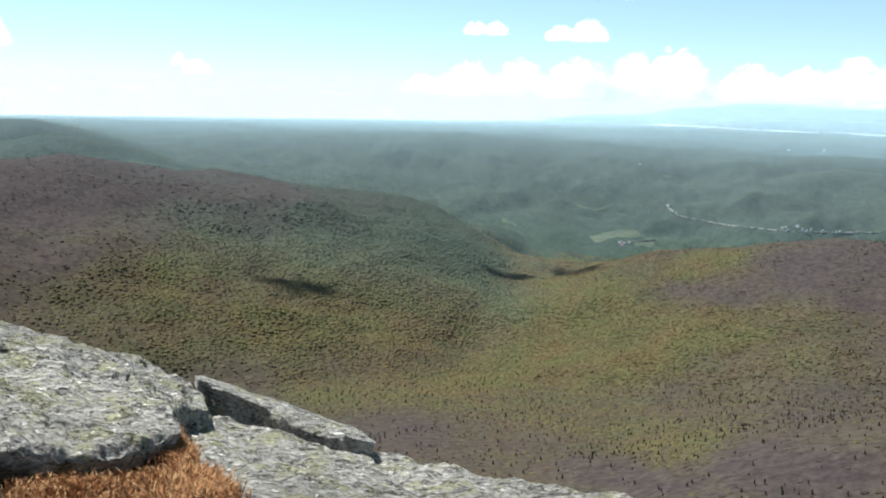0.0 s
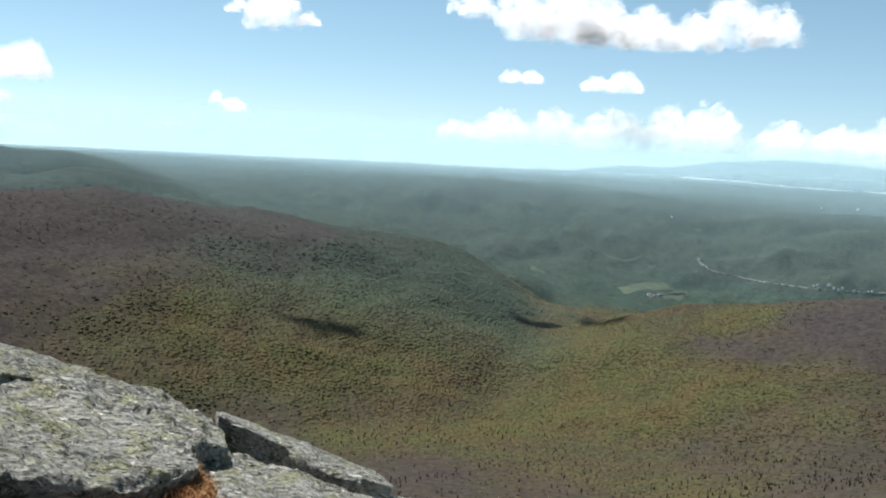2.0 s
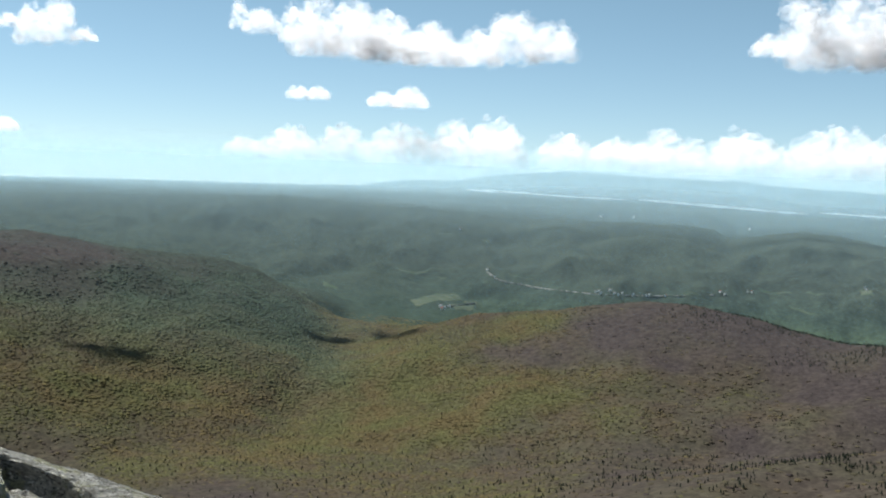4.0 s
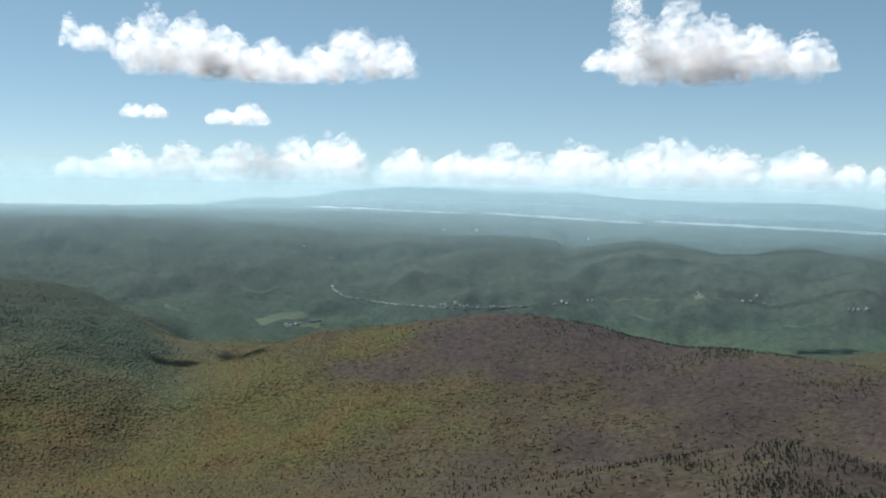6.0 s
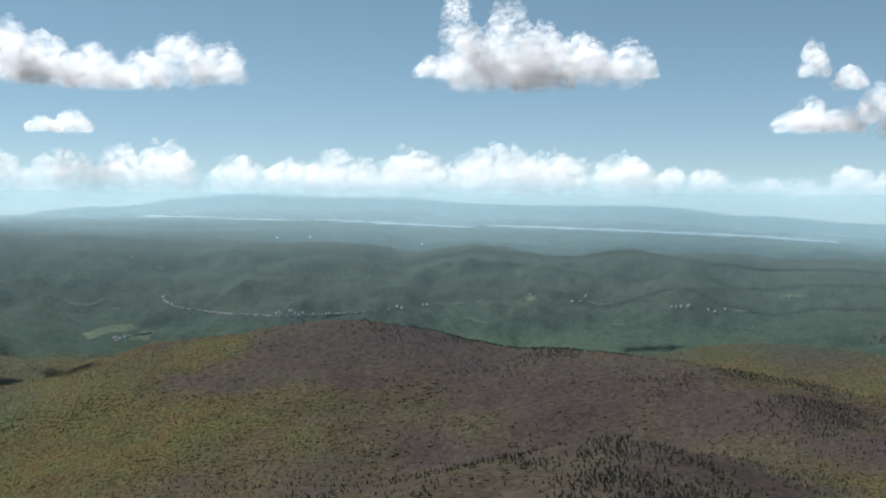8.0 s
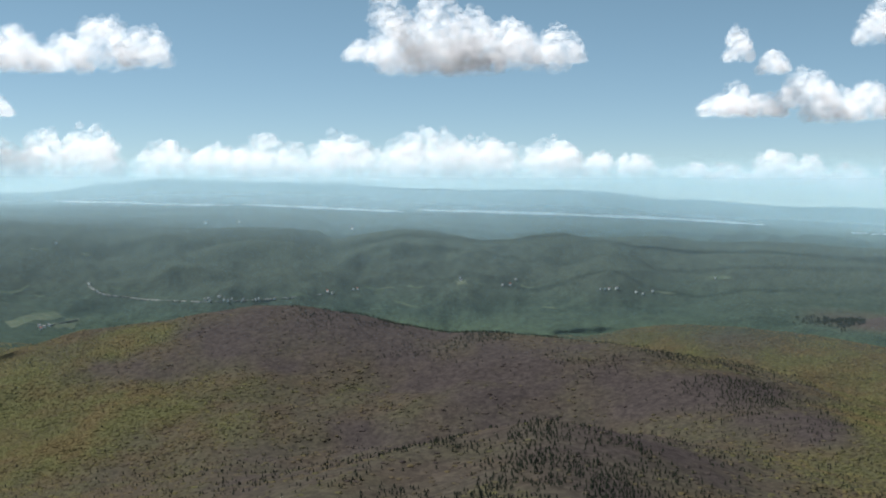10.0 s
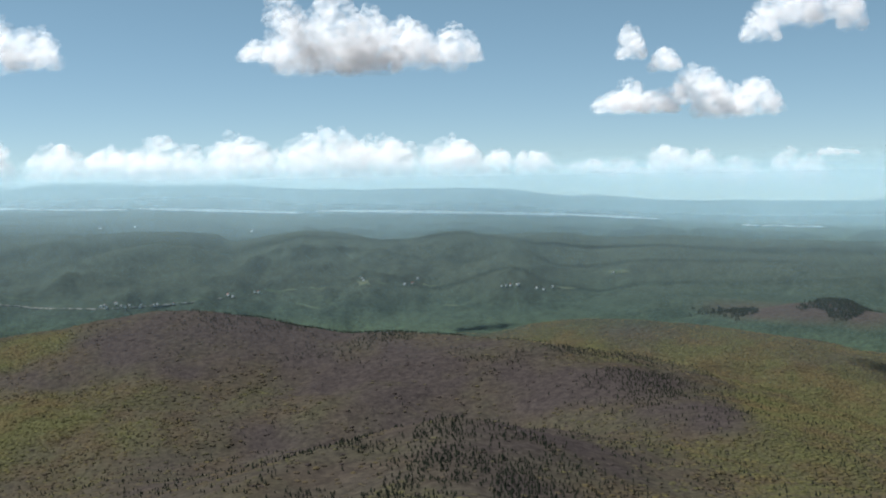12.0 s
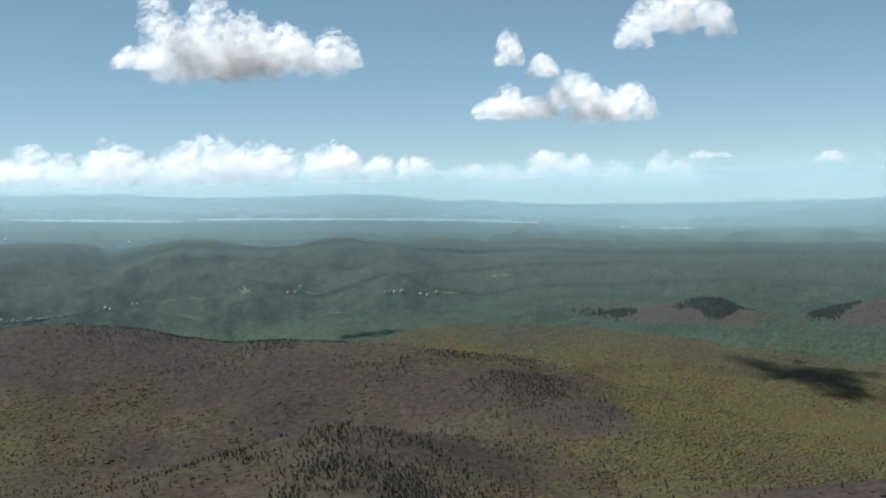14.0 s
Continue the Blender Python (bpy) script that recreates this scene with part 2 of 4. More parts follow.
# ---- the lie of the land ----
# the mountain's flank, the valley, and the plain that climbs to the skyline
SLOPE_D = [0, 3.5, 4.6, 5.4, 7, 9, 14, 30, 100, 400, 700, 1000, 1400, 1900, 2500, 3000, 3400, 3700, 3900, 4100, 4200, 4300]
SLOPE_Z = [-1.62, -1.64, -1.72, -2.1, -3.1, -4.4, -7.2, -15.5, -51, -188, -280, -342, -388, -418, -426, -408, -390, -372, -340, -262, -212, -175]
PLAIN_B = [-180, -60, 10, 18, 22, 27, 37, 42, 49, 56, 70, 180]
PLAIN_E = [-1.3, -1.35, -1.0, -1.02, -1.12, -1.36, -1.56, -1.78, -2.2, -2.35, -2.35, -1.3]



def far(d):
    """Draws the far country in, so that it all lies within four and a half kilometres."""
    return np.where(np.asarray(d) > 3500, 3500 + (np.asarray(d, float) - 3500) * 0.58, d)


SLOPE_Z = [float(z * far(d) / d) if d else z for d, z in zip(SLOPE_D, SLOPE_Z)]
SLOPE_D = [float(far(d)) for d in SLOPE_D]

# crests: (bearing, distance, angle above the eye's level), then the fall of the sides and the roundness of the top
RIDGES = [
    ([(-60, 2200, -3.2), (-30, 2250, -2.9), (-24.1, 2300, -2.81), (-23.1, 2320, -3.09), (-21.3, 2350, -3.1), (-20.4, 2380, -2.92), (-18.2, 2400, -2.84), (-16.9, 2420, -2.61), (-15.3, 2440, -2.85),
      (-12.9, 2480, -3.17), (-11.5, 2500, -3.4), (-9.9, 2530, -3.28), (-8.2, 2560, -3.55), (-6.8, 2600, -3.83), (-5.4, 2630, -4.08), (-2.5, 2690, -4.3), (-0.8, 2730, -4.45), (0.6, 2750, -4.85), (3.2, 2770, -6.15), (5.2, 2760, -7.5)], 0.33, 120),
    ([(2, 2380, -9.8), (6.7, 2300, -8.5), (9.4, 2280, -7.5), (12.1, 2260, -6.8), (15.5, 2230, -6.5), (17.7, 2200, -6.12), (20.3, 2180, -5.81), (22, 2160, -5.85),
      (24.8, 2120, -6.25), (27.4, 2090, -6.85), (29.3, 2070, -7.22), (31.8, 2050, -7.2), (34.4, 2000, -7.42), (37.8, 1930, -7.8)], 0.25, 50),
    ([(37.8, 1930, -7.8), (39.7, 1850, -8.36), (41.7, 1780, -8.93), (44.5, 1650, -10.15), (47.2, 1550, -10.87), (48.9, 1480, -11.45), (52, 1380, -13), (56, 1280, -15.3)], 0.25, 40),
    ([(30, 60, -29), (32, 300, -22.5), (33, 600, -18.0), (34.5, 880, -15.0), (35, 1130, -11.56)], 0.30, 25),
    ([(23.4, 930, -14.9), (25.9, 1020, -13.65), (28.1, 1060, -12.9), (30.4, 1100, -12.3), (32.6, 1125, -11.85), (34.6, 1135, -11.53), (36.4, 1105, -11.9),
      (37.6, 1060, -12.8), (39.4, 1010, -13.98), (41.6, 970, -15.1), (44, 920, -16.8)], 0.34, 18),
    ([(54, 880, -16.2), (56.3, 900, -15.1), (58.9, 900, -14.5), (61.1, 900, -14.1), (66, 900, -13.6), (80, 900, -13.4)], 0.3, 25),
    ([(33, 2600, -8.2), (36.4, 2650, -7.54), (38.9, 2650, -6.97), (41.5, 2650, -6.71), (44, 2600, -6.78), (47.2, 2550, -7.25), (51.2, 2500, -7.6), (53.6, 2450, -8.2), (56, 2380, -9.0)], 0.2, 70),
    ([(45.3, 3050, -6.85), (47.2, 3080, -6.43), (49.6, 3100, -6.14), (51.2, 3100, -5.86), (53, 3100, -5.7), (53.8, 3090, -5.75), (54.3, 3080, -6.16), (55.4, 3040, -6.24),
      (57, 3000, -6.55), (57.7, 3000, -6.42), (59, 3000, -6.09), (60, 3000, -5.87), (61.2, 3000, -5.57), (75, 3000, -5.5)], 0.4, 30),
    ([(45, 3300, -5.9), (47.3, 3320, -5.62), (49.5, 3320, -5.9)], 0.25, 30),
    ([(-70, 3850, -1.0), (-24.1, 3850, -1.01), (-21.8, 3850, -0.82), (-20.8, 3850, -1.03), (-18.3, 3850, -1.06), (-16.7, 3860, -1.35), (-14, 3890, -1.95), (-12.2, 3910, -2.5), (-10, 3950, -3.5)], 0.5, 40),
    ([(-60, 3410, -2.4), (-24.1, 3410, -2.47), (-21.6, 3410, -2.18), (-20.1, 3420, -2.26), (-18, 3430, -1.75), (-16.4, 3440, -1.83), (-13.7, 3470, -2.3), (-10.5, 3510, -3.3)], 0.5, 30),
    ([(-40, 4350, -1.0), (-19, 4350, -1.0), (-14.4, 4350, -1.03), (-11.3, 4350, -1.1), (-8.3, 4350, -1.05), (-6.9, 4360, -1.18), (-5.5, 4380, -1.36), (-3, 4400, -1.5)], 0.3, 40),
    ([(-7.1, 4280, -1.42), (-5.5, 4280, -1.33), (-3, 4280, -1.27), (-1.3, 4280, -1.36), (0.5, 4280, -1.5)], 0.5, 20),
    ([(3, 4260, -1.45), (4.1, 4260, -1.33), (5.1, 4260, -1.22), (6.2, 4260, -1.28), (7.5, 4260, -1.48)], 0.5, 15),
    ([(8.5, 4270, -1.6), (10.2, 4270, -1.5), (12.7, 4270, -1.4), (14.9, 4270, -1.42), (17.1, 4270, -1.6)], 0.5, 15),
    ([(-16, 3980, -2.3), (-12.6, 4000, -1.94), (-8.9, 4050, -1.69), (-5.6, 4080, -1.5), (-1.7, 4100, -1.38), (0.5, 4100, -1.33), (1.5, 4090, -1.33), (2, 4090, -1.25), (2.7, 4090, -1.34),
      (4.1, 4080, -1.44), (6.2, 4070, -1.58), (8, 4060, -1.67), (10.2, 4050, -1.72), (12, 4040, -1.84), (14, 4020, -2.0), (16, 4000, -2.12), (19, 3990, -2.4)], 0.5, 35),
    ([(6.5, 3960, -2.3), (5.4, 3830, -2.75), (4.3, 3680, -3.15), (2.8, 3500, -4.07)], 0.42, 25),
    ([(11.8, 3980, -2.15), (10.5, 3800, -2.77), (9.2, 3600, -3.65)], 0.42, 25),
    ([(1.8, 3640, -4.4), (2.9, 3660, -3.95), (4.4, 3700, -3.53), (5.8, 3740, -3.12), (7.4, 3760, -2.82), (8.8, 3760, -2.87), (10.3, 3740, -3.1), (12, 3700, -3.6)], 0.45, 30),
    ([(-3.6, 4050, -1.7), (-2.6, 3850, -2.45), (-0.6, 3600, -3.7)], 0.42, 25),
    ([(-9.5, 4020, -1.9), (-7.5, 3800, -2.9), (-6.2, 3560, -4.0)], 0.42, 25),
    ([(-5.5, 3640, -3.6), (-3.4, 3660, -3.2), (-1.2, 3640, -3.5)], 0.4, 30),
    ([(14.4, 3640, -4.2), (16, 3660, -3.61), (17.7, 3690, -3.1), (19.4, 3720, -2.67), (20.2, 3730, -2.55), (21.6, 3720, -2.66), (22.2, 3710, -2.79), (23.3, 3690, -3.15), (24.4, 3660, -3.7), (26.4, 3620, -4.25)], 0.5, 30),
    ([(18.6, 3710, -2.9), (18.0, 3560, -3.8), (17.2, 3420, -4.8)], 0.45, 20),
    ([(22, 3700, -2.9), (22.3, 3540, -3.9), (22.9, 3430, -4.7)], 0.45, 20),
    ([(15.4, 3930, -2.4), (17.4, 3940, -2.06), (19.4, 3940, -1.97), (21.9, 3940, -2.04), (23.3, 3940, -2.15), (23.8, 3940, -2.46), (24.2, 3930, -2.85)], 0.6, 15),
    ([(23.7, 3900, -2.75), (25, 3900, -2.43), (26.1, 3900, -2.25), (27.5, 3900, -2.07), (28.9, 3900, -2.17), (30, 3890, -2.38), (31.4, 3870, -2.75)], 0.5, 25),
    ([(27.6, 3780, -3.7), (29.7, 3800, -3.21), (31.1, 3820, -2.97), (32.4, 3840, -2.67), (34.3, 3860, -2.31), (35.6, 3860, -2.29), (36.2, 3850, -2.47), (37.4, 3830, -2.9)], 0.5, 25),
    ([(32, 3800, -2.9), (30.4, 3640, -3.6), (29, 3520, -4.3)], 0.42, 20),
    ([(35.2, 3840, -2.5), (34.2, 3660, -3.5), (33.2, 3520, -4.3)], 0.42, 20),
    ([(35.8, 3940, -2.8), (36.9, 3950, -2.54), (38.6, 3950, -2.43), (39.9, 3950, -2.4), (41.1, 3950, -2.48), (43, 3940, -2.9)], 0.5, 25),
    ([(35.6, 3580, -4.3), (36.9, 3600, -3.74), (37.5, 3610, -3.46), (37.9, 3610, -3.4), (38.7, 3600, -3.7), (39.7, 3580, -4.25)], 0.5, 20),
    ([(39.6, 3960, -3.1), (40.6, 3960, -2.95), (42.6, 3970, -2.7), (44.9, 3980, -2.56), (46.8, 3980, -2.63), (49, 3980, -2.8), (52, 3980, -2.83), (54.4, 3980, -2.92), (58.3, 3980, -3.02), (75, 3980, -3.0)], 0.5, 25),
    ([(40.4, 3760, -3.9), (42, 3790, -3.53), (43.4, 3800, -3.31), (45.1, 3800, -3.13), (47.3, 3790, -3.4), (49.4, 3770, -3.8)], 0.45, 25),
    ([(43.6, 3660, -4.4), (45.1, 3680, -4.02), (47.3, 3700, -3.79), (49, 3710, -3.68), (51.2, 3700, -3.86), (53.4, 3680, -4.25)], 0.42, 25),
    ([(48.2, 3570, -4.7), (50.1, 3600, -4.17), (51.2, 3600, -4.08), (53, 3590, -4.38), (54.6, 3570, -4.75)], 0.42, 20),
    ([(52.6, 3720, -4.25), (55.4, 3750, -3.72), (57.5, 3750, -3.66), (59.5, 3740, -3.84), (64, 3740, -3.8)], 0.42, 25),
    ([(55.8, 3580, -4.85), (57.8, 3600, -4.36), (59, 3600, -4.26), (61.4, 3590, -4.48), (66, 3580, -4.6)], 0.42, 20),
    ([(50.8, 3420, -5.45), (52.8, 3450, -4.84), (54.4, 3460, -4.66), (55.7, 3450, -4.94), (57.4, 3430, -5.4)], 0.4, 25),
    ([(41.6, 3370, -5.75), (44.2, 3400, -5.2), (46.2, 3410, -5.02), (48.4, 3400, -5.2), (50.8, 3380, -5.5)], 0.22, 40),
    ([(-12, 4880, -1.1), (-3, 4880, -0.85), (6, 4880, -0.65), (10, 4870, -0.25), (14.8, 4860, 0.27), (18.6, 4860, 0.31), (23.8, 4860, 0.27), (27.9, 4860, -0.05), (31.8, 4860, -0.14),
      (37.6, 4860, -0.22), (40.4, 4860, -0.55), (44.5, 4860, -0.81), (50, 4860, -0.98), (55, 4860, -0.97), (75, 4860, -1.0)], 0.8, 15),
]
RIDGES.append(([(3.4, 3280, -5.4), (6.3, 3320, -4.98), (8.6, 3320, -5.4)], 0.3, 40))


def spot(bearing, distance, angle, canopy=0.0):
    distance = float(far(distance))
    return (distance * math.sin(radians(bearing)), distance * math.cos(radians(bearing)), distance * math.tan(radians(angle)) - canopy)


def smooth_max(a, c, k):
    h = np.clip(0.5 + 0.5 * (a - c) / k, 0, 1)
    return c * (1 - h) + a * h + k * h * (1 - h)


DENSE = np.arange(0, 5200, 2.0)
PROFILE = np.interp(DENSE, SLOPE_D, SLOPE_Z)
for reach in (60, 60):
    wide = np.convolve(np.pad(PROFILE, reach, "edge"), np.ones(2 * reach + 1) / (2 * reach + 1), "valid")
    PROFILE = np.where(DENSE > 300, wide, PROFILE)


def height(x, y, rough=True):
    """The land's height at arrays x, y."""
    x, y = np.asarray(x, float), np.asarray(y, float)
    shape = x.shape
    d, bearing = np.hypot(x, y), np.degrees(np.arctan2(x, y))
    z = np.interp(d, DENSE, PROFILE)
    near = np.interp(d, SLOPE_D, SLOPE_Z)
    z = np.where(d < 300, near, z)
    e = np.interp(bearing, PLAIN_B, PLAIN_E) + np.interp(d, far([4200, 4450, 4700, 5200]), [-0.5, -0.06, 0.10, 0.2])
    plain = d * np.tan(np.radians(e))
    w = step(d, 3819, 4022)
    z = z * (1 - w) + plain * w
    if rough:
        z = z + fbm(x, y, 700, 5) * (step(d, 500, 1500) * 12 + step(d, 2800, 3400) * 8) * (1 - step(d, 3906, 4051) * 0.9)
        z = z + (0.5 - np.abs(fbm(x + 4000, y, 300, 5, 0.5))) * 70 * step(d, 2950, 3300) * (1 - step(d, 3877, 4010) * 0.95)
    x, y, z, d = x.ravel(), y.ravel(), z.ravel(), d.ravel()
    for crest, fall, top in RIDGES:
        p = np.array([spot(*c, 4.0 if c[1] > 900 else 0.0) for c in crest])
        lo, hi = p.min(0) - 1000, p.max(0) + 1000
        at = np.nonzero((x > lo[0]) & (x < hi[0]) & (y > lo[1]) & (y < hi[1]))[0]
        if not len(at):
            continue
        px, py = x[at], y[at]
        best, hz, total = np.full(px.shape, 1e18), 0.0, 0.0
        for q, r in zip(p[:-1], p[1:]):
            v = r[:2] - q[:2]
            u = np.clip(((px - q[0]) * v[0] + (py - q[1]) * v[1]) / (v @ v), 0, 1)
            dist = (px - q[0] - u * v[0]) ** 2 + (py - q[1] - u * v[1]) ** 2
            best = np.minimum(best, dist)
            share = (dist + 60.0) ** -1.5
            hz, total = hz + share * (q[2] + u * (r[2] - q[2])), total + share
        h = hz / total - fall * (np.sqrt(best + top * top) - top)
        if rough:
            h = h + fbm(px + 900, py, 210, 5) * np.minimum(*((46, np.sqrt(best + 1600) * 0.34 - (5 if fall > 0.7 else 11)) if fall >= 0.4 and p[:, 1].mean() > 2900 else (20, np.sqrt(best + 900) * 0.085 - 2.5)))
        z[at] = smooth_max(z[at], h, 34.0 if p[:, 1].mean() > 1900 and 0.4 <= fall < 0.7 else 14.0)
    z = np.where(d < 40, np.interp(d, SLOPE_D, SLOPE_Z), z)
    return z.reshape(shape)


def bare_knobs(x, y, z):
    """The bare tops of the hills beyond the green one."""
    d, bearing = np.hypot(x, y), np.degrees(np.arctan2(x, y))
    return step(z + 14 * fbm(x, y, 120, 4), -362, -338) * step(bearing, 46, 48.5) * step(d, 2750, 2900) * (1 - step(d, 3180, 3300)) * (bearing < 90)


def toe(bearing, d):
    """The end of the long ridge, where dark mixed woods run down to the stream."""
    return step(d, 1950, 2200) * step(bearing, -9, -2) * (1 - step(bearing, 3.5, 6.5))


def cool_woods(x, y):
    """Darker, bluer mixed woods on the foot of the long ridge."""
    d, bearing = np.hypot(x, y), np.degrees(np.arctan2(x, y)) + 1.5 * fbm(x, y, 200)
    return step(d + 120 * fbm(x, y + 50, 260), 1800, 2350) * (1 - step(bearing, 3, 7))


def meet(bearing, angle):
    """Where the sight line from the summit meets the land."""
    d = np.arange(700, 4300, 4.0)
    sx, sy = d * math.sin(radians(bearing)), d * math.cos(radians(bearing))
    hit = np.nonzero(height(sx, sy) >= d * math.tan(radians(angle)))[0]
    k = hit[0] if len(hit) else len(d) - 1
    return sx[k], sy[k], float(height(sx[k:k + 1], sy[k:k + 1])[0])


# how far the woods are in leaf, slope by slope: (bearing, angle, share of green crowns)
LEFT_SLOPE = [(-21.6, -3.71, 0), (-16.4, -3.57, 0), (-10.9, -4.21, 0), (-6.8, -4.34, 0.05), (-21.5, -5.57, 0), (-16.3, -5.48, 0), (-21.5, -7.7, 0), (-17.6, -7.68, 0.05),
    (-13.6, -6.23, 0.25), (-8.1, -5.79, 0.4), (-4.4, -5.64, 0.55), (-9.2, -6.94, 0.7), (-2.5, -5, 0.35), (0.4, -5.84, 0.65), (-2.4, -7.24, 0.95), (-5.2, -7.08, 0.9),
    (-14.9, -8.32, 0.45), (-12.2, -8.13, 0.75), (-20.2, -9.3, 0.1), (-16.3, -9.29, 0.5), (0.4, -7.1, 0.95), (3.3, -7.5, 0.9)]
BOWL = [(-12.1, -9.7, 0.7), (-6.6, -10.58, 0.9), (-1, -11.39, 0.85), (4.7, -10.98, 1), (10.3, -10.2, 1), (7.6, -12.54, 1), (15.8, -10.97, 1), (21, -9.77, 0.4),
    (18.3, -8.1, 0), (15.7, -8.8, 0.05), (18.8, -7.26, 0), (14.6, -7.5, 1), (12.4, -8.43, 0.8), (8.9, -8.88, 0.95), (-9.4, -13.84, 0.2), (-3.8, -13.63, 0.6),
    (1.9, -13.29, 0.9), (7.7, -15.01, 0.65), (12.8, -16.19, 0.75), (18.6, -13.42, 0.3), (21.1, -11.87, 0.45), (-0.9, -16.09, 0.12), (4.9, -16.77, 0.2), (10.6, -17.82, 0.08),
    (18.8, -16.57, 0)]
HILL = [(15.5, -7.15, 1), (13.8, -8.0, 1), (14.9, -8.48, 0), (17.4, -7.24, 0), (13.8, -6.95, 0.3), (15.5, -6.68, 0.1), (19.4, -6.68, 0), (23.4, -7.2, 0), (16.3, -8.35, 0), (13, -8.6, 0.05), (14.6, -7.37, 0.9), (9.4, -9.36, 1), (6.7, -10.35, 1), (14.9, -10.41, 0.9),
    (19.1, -9.87, 0.7), (12.1, -12.14, 0.9), (5.3, -12.43, 0.9), (1.4, -12.98, 0.6), (17.7, -12.21, 0.5), (23.4, -10.52, 0.4), (27.6, -10.43, 0.22), (22, -8.61, 0.08),
    (29, -9.29, 0.08), (34.4, -9.62, 0.03), (31.7, -10.82, 0.1), (26.2, -12.1, 0.12), (20.6, -13.56, 0.25), (14.9, -14.08, 0.4), (38.3, -10.46, 0.06), (39.6, -12.44, 0.08)]
SADDLE = [(39.1, -9.94, 0.05), (41.8, -11.54, 0.2), (44.6, -12.55, 0.45), (48.6, -12.92, 0.75), (52.5, -12.7, 0.85), (51.2, -14.33, 0.7), (45.9, -14.63, 0.3),
    (40.4, -13.2, 0.08), (44, -10.14, 0), (47.8, -11.24, 0), (45.4, -10.92, 0.05)]
GREEN_HILL = [(46.1, -8.16, 0.85), (43.3, -7.28, 0.3), (44.7, -7.58, 0.5), (50.3, -9.01, 0.95), (53, -8.19, 0.7), (56.9, -8.16, 0.45), (59.5, -8.12, 0.45),
    (54.3, -10.87, 1), (50.2, -11.19, 1), (53, -7.38, 0.45), (59.5, -11.77, 0.85), (59.5, -7.33, 0.3), (41.9, -8.08, 0.9), (60.2, -14.56, 0), (43.2, -13.61, 0.15),
    (51.6, -7.38, 0.5), (58.2, -10.78, 0.9)]
WOODS = [(b, e, v, math.log(math.hypot(*meet(b, e)[:2]))) for b, e, v in LEFT_SLOPE + BOWL + HILL + SADDLE + GREEN_HILL]


def leafing(x, y, z):
    """How far the woods are in leaf: the bowl and the valleys green, the heights and the near flank bare."""
    x, y, z = np.asarray(x, float), np.asarray(y, float), np.asarray(z, float)
    d = np.hypot(x, y) + 1.0
    bearing = np.degrees(np.arctan2(x, y)) + 0.9 * fbm(x, y, 240, 5, 0.6)
    angle = np.degrees(np.arctan2(z, d)) + 0.35 * fbm(x + 700, y, 240, 5, 0.6)
    away, total, leaf = np.log(d), 0.0, 0.0
    for b, e, v, r in WOODS:
        near = 1.0 / (((bearing - b) / 2.0) ** 2 + ((angle - e) / 0.8) ** 2 + ((away - r) / 0.13) ** 2 + 0.12) ** 2
        total, leaf = total + near, leaf + near * v
    leaf = leaf / total + 0.22 * fbm(x, y + 500, 110, 5, 0.65)
    return np.clip(leaf, 0, 1) * (1 - 0.9 * bare_knobs(x, y, z))


bearings = np.radians(np.concatenate([np.arange(-30, 66, 0.16), np.arange(66, 330, 3.0)]))
rings = np.concatenate([np.linspace(0.02, 14, 16), np.geomspace(16, 690, 40), np.arange(700, 3000, 12.0), np.arange(3000, 3500, 12.0), np.arange(3500, 4330, 9.0), np.arange(4330, 4960, 70.0)])
gx, gy = np.outer(rings, np.sin(bearings)), np.outer(rings, np.cos(bearings))
gz = height(gx, gy)
verts = np.stack([gx, gy, gz], -1).reshape(-1, 3)
ground = new("ground", mesh_from("ground", verts, grid_faces(len(rings), len(bearings), True), m_ground, True, cool=cool_woods(gx, gy).ravel(), leaf=np.clip(leafing(gx, gy, gz), 0, 1).ravel(),
                                lowland=(np.maximum(step(np.hypot(gx, gy) + 120 * fbm(gx, gy, 300), 2400, 2750), 0.35 * toe(np.degrees(np.arctan2(gx, gy)) + 2 * fbm(gx, gy, 200), np.hypot(gx, gy))) * (1 - bare_knobs(gx, gy, gz))).ravel(),
                                lift=np.clip((gz - np.interp(np.hypot(gx, gy), DENSE, PROFILE)) / 120, 0, 1).ravel()))
tagged(ground, "wooded mountain land, valley and plain in early spring", "ground", kind="structure")

# lake: bright reaches of water on the plain, parted by wooded points
def reach_of_water(ends, depth):
    n = 60
    lb = np.linspace(ends[0][0], ends[-1][0], n)
    le = np.interp(lb, [q[0] for q in ends], [q[1] for q in ends])
    u = np.linspace(0, 1, n)
    lw = depth * np.minimum(1, 6 * np.minimum(u, 1 - u) + 0.15) * (0.75 + 0.5 * np.abs(np.sin(lb * 1.7) * np.sin(lb * 0.61)))
    rows = []
    for dist, side in ((4050, -1), (4110, 1)):
        rows.append(np.stack([dist * np.sin(np.radians(lb)), dist * np.cos(np.radians(lb)), dist * np.tan(np.radians(le + side * lw * 0.5))], -1))
    lake = new("lake", mesh_from("lake", np.concatenate(rows), grid_faces(2, n), m_water, True))
    tagged(lake, "long pale reach of lake shining on the far plain", "lake", kind="structure")


reach_of_water([(11, -0.78), (14, -0.82), (16, -0.92), (19.2, -0.97)], 0.07)
reach_of_water([(19.6, -0.93), (22.7, -1.07), (25, -1.18), (27.6, -1.3)], 0.11)
reach_of_water([(28.1, -1.2), (31.6, -1.29), (34.2, -1.37), (36.8, -1.46), (41, -1.6), (45, -1.85)], 0.12)
reach_of_water([(48.5, -2.2), (50.4, -2.24), (52.8, -2.29)], 0.08)

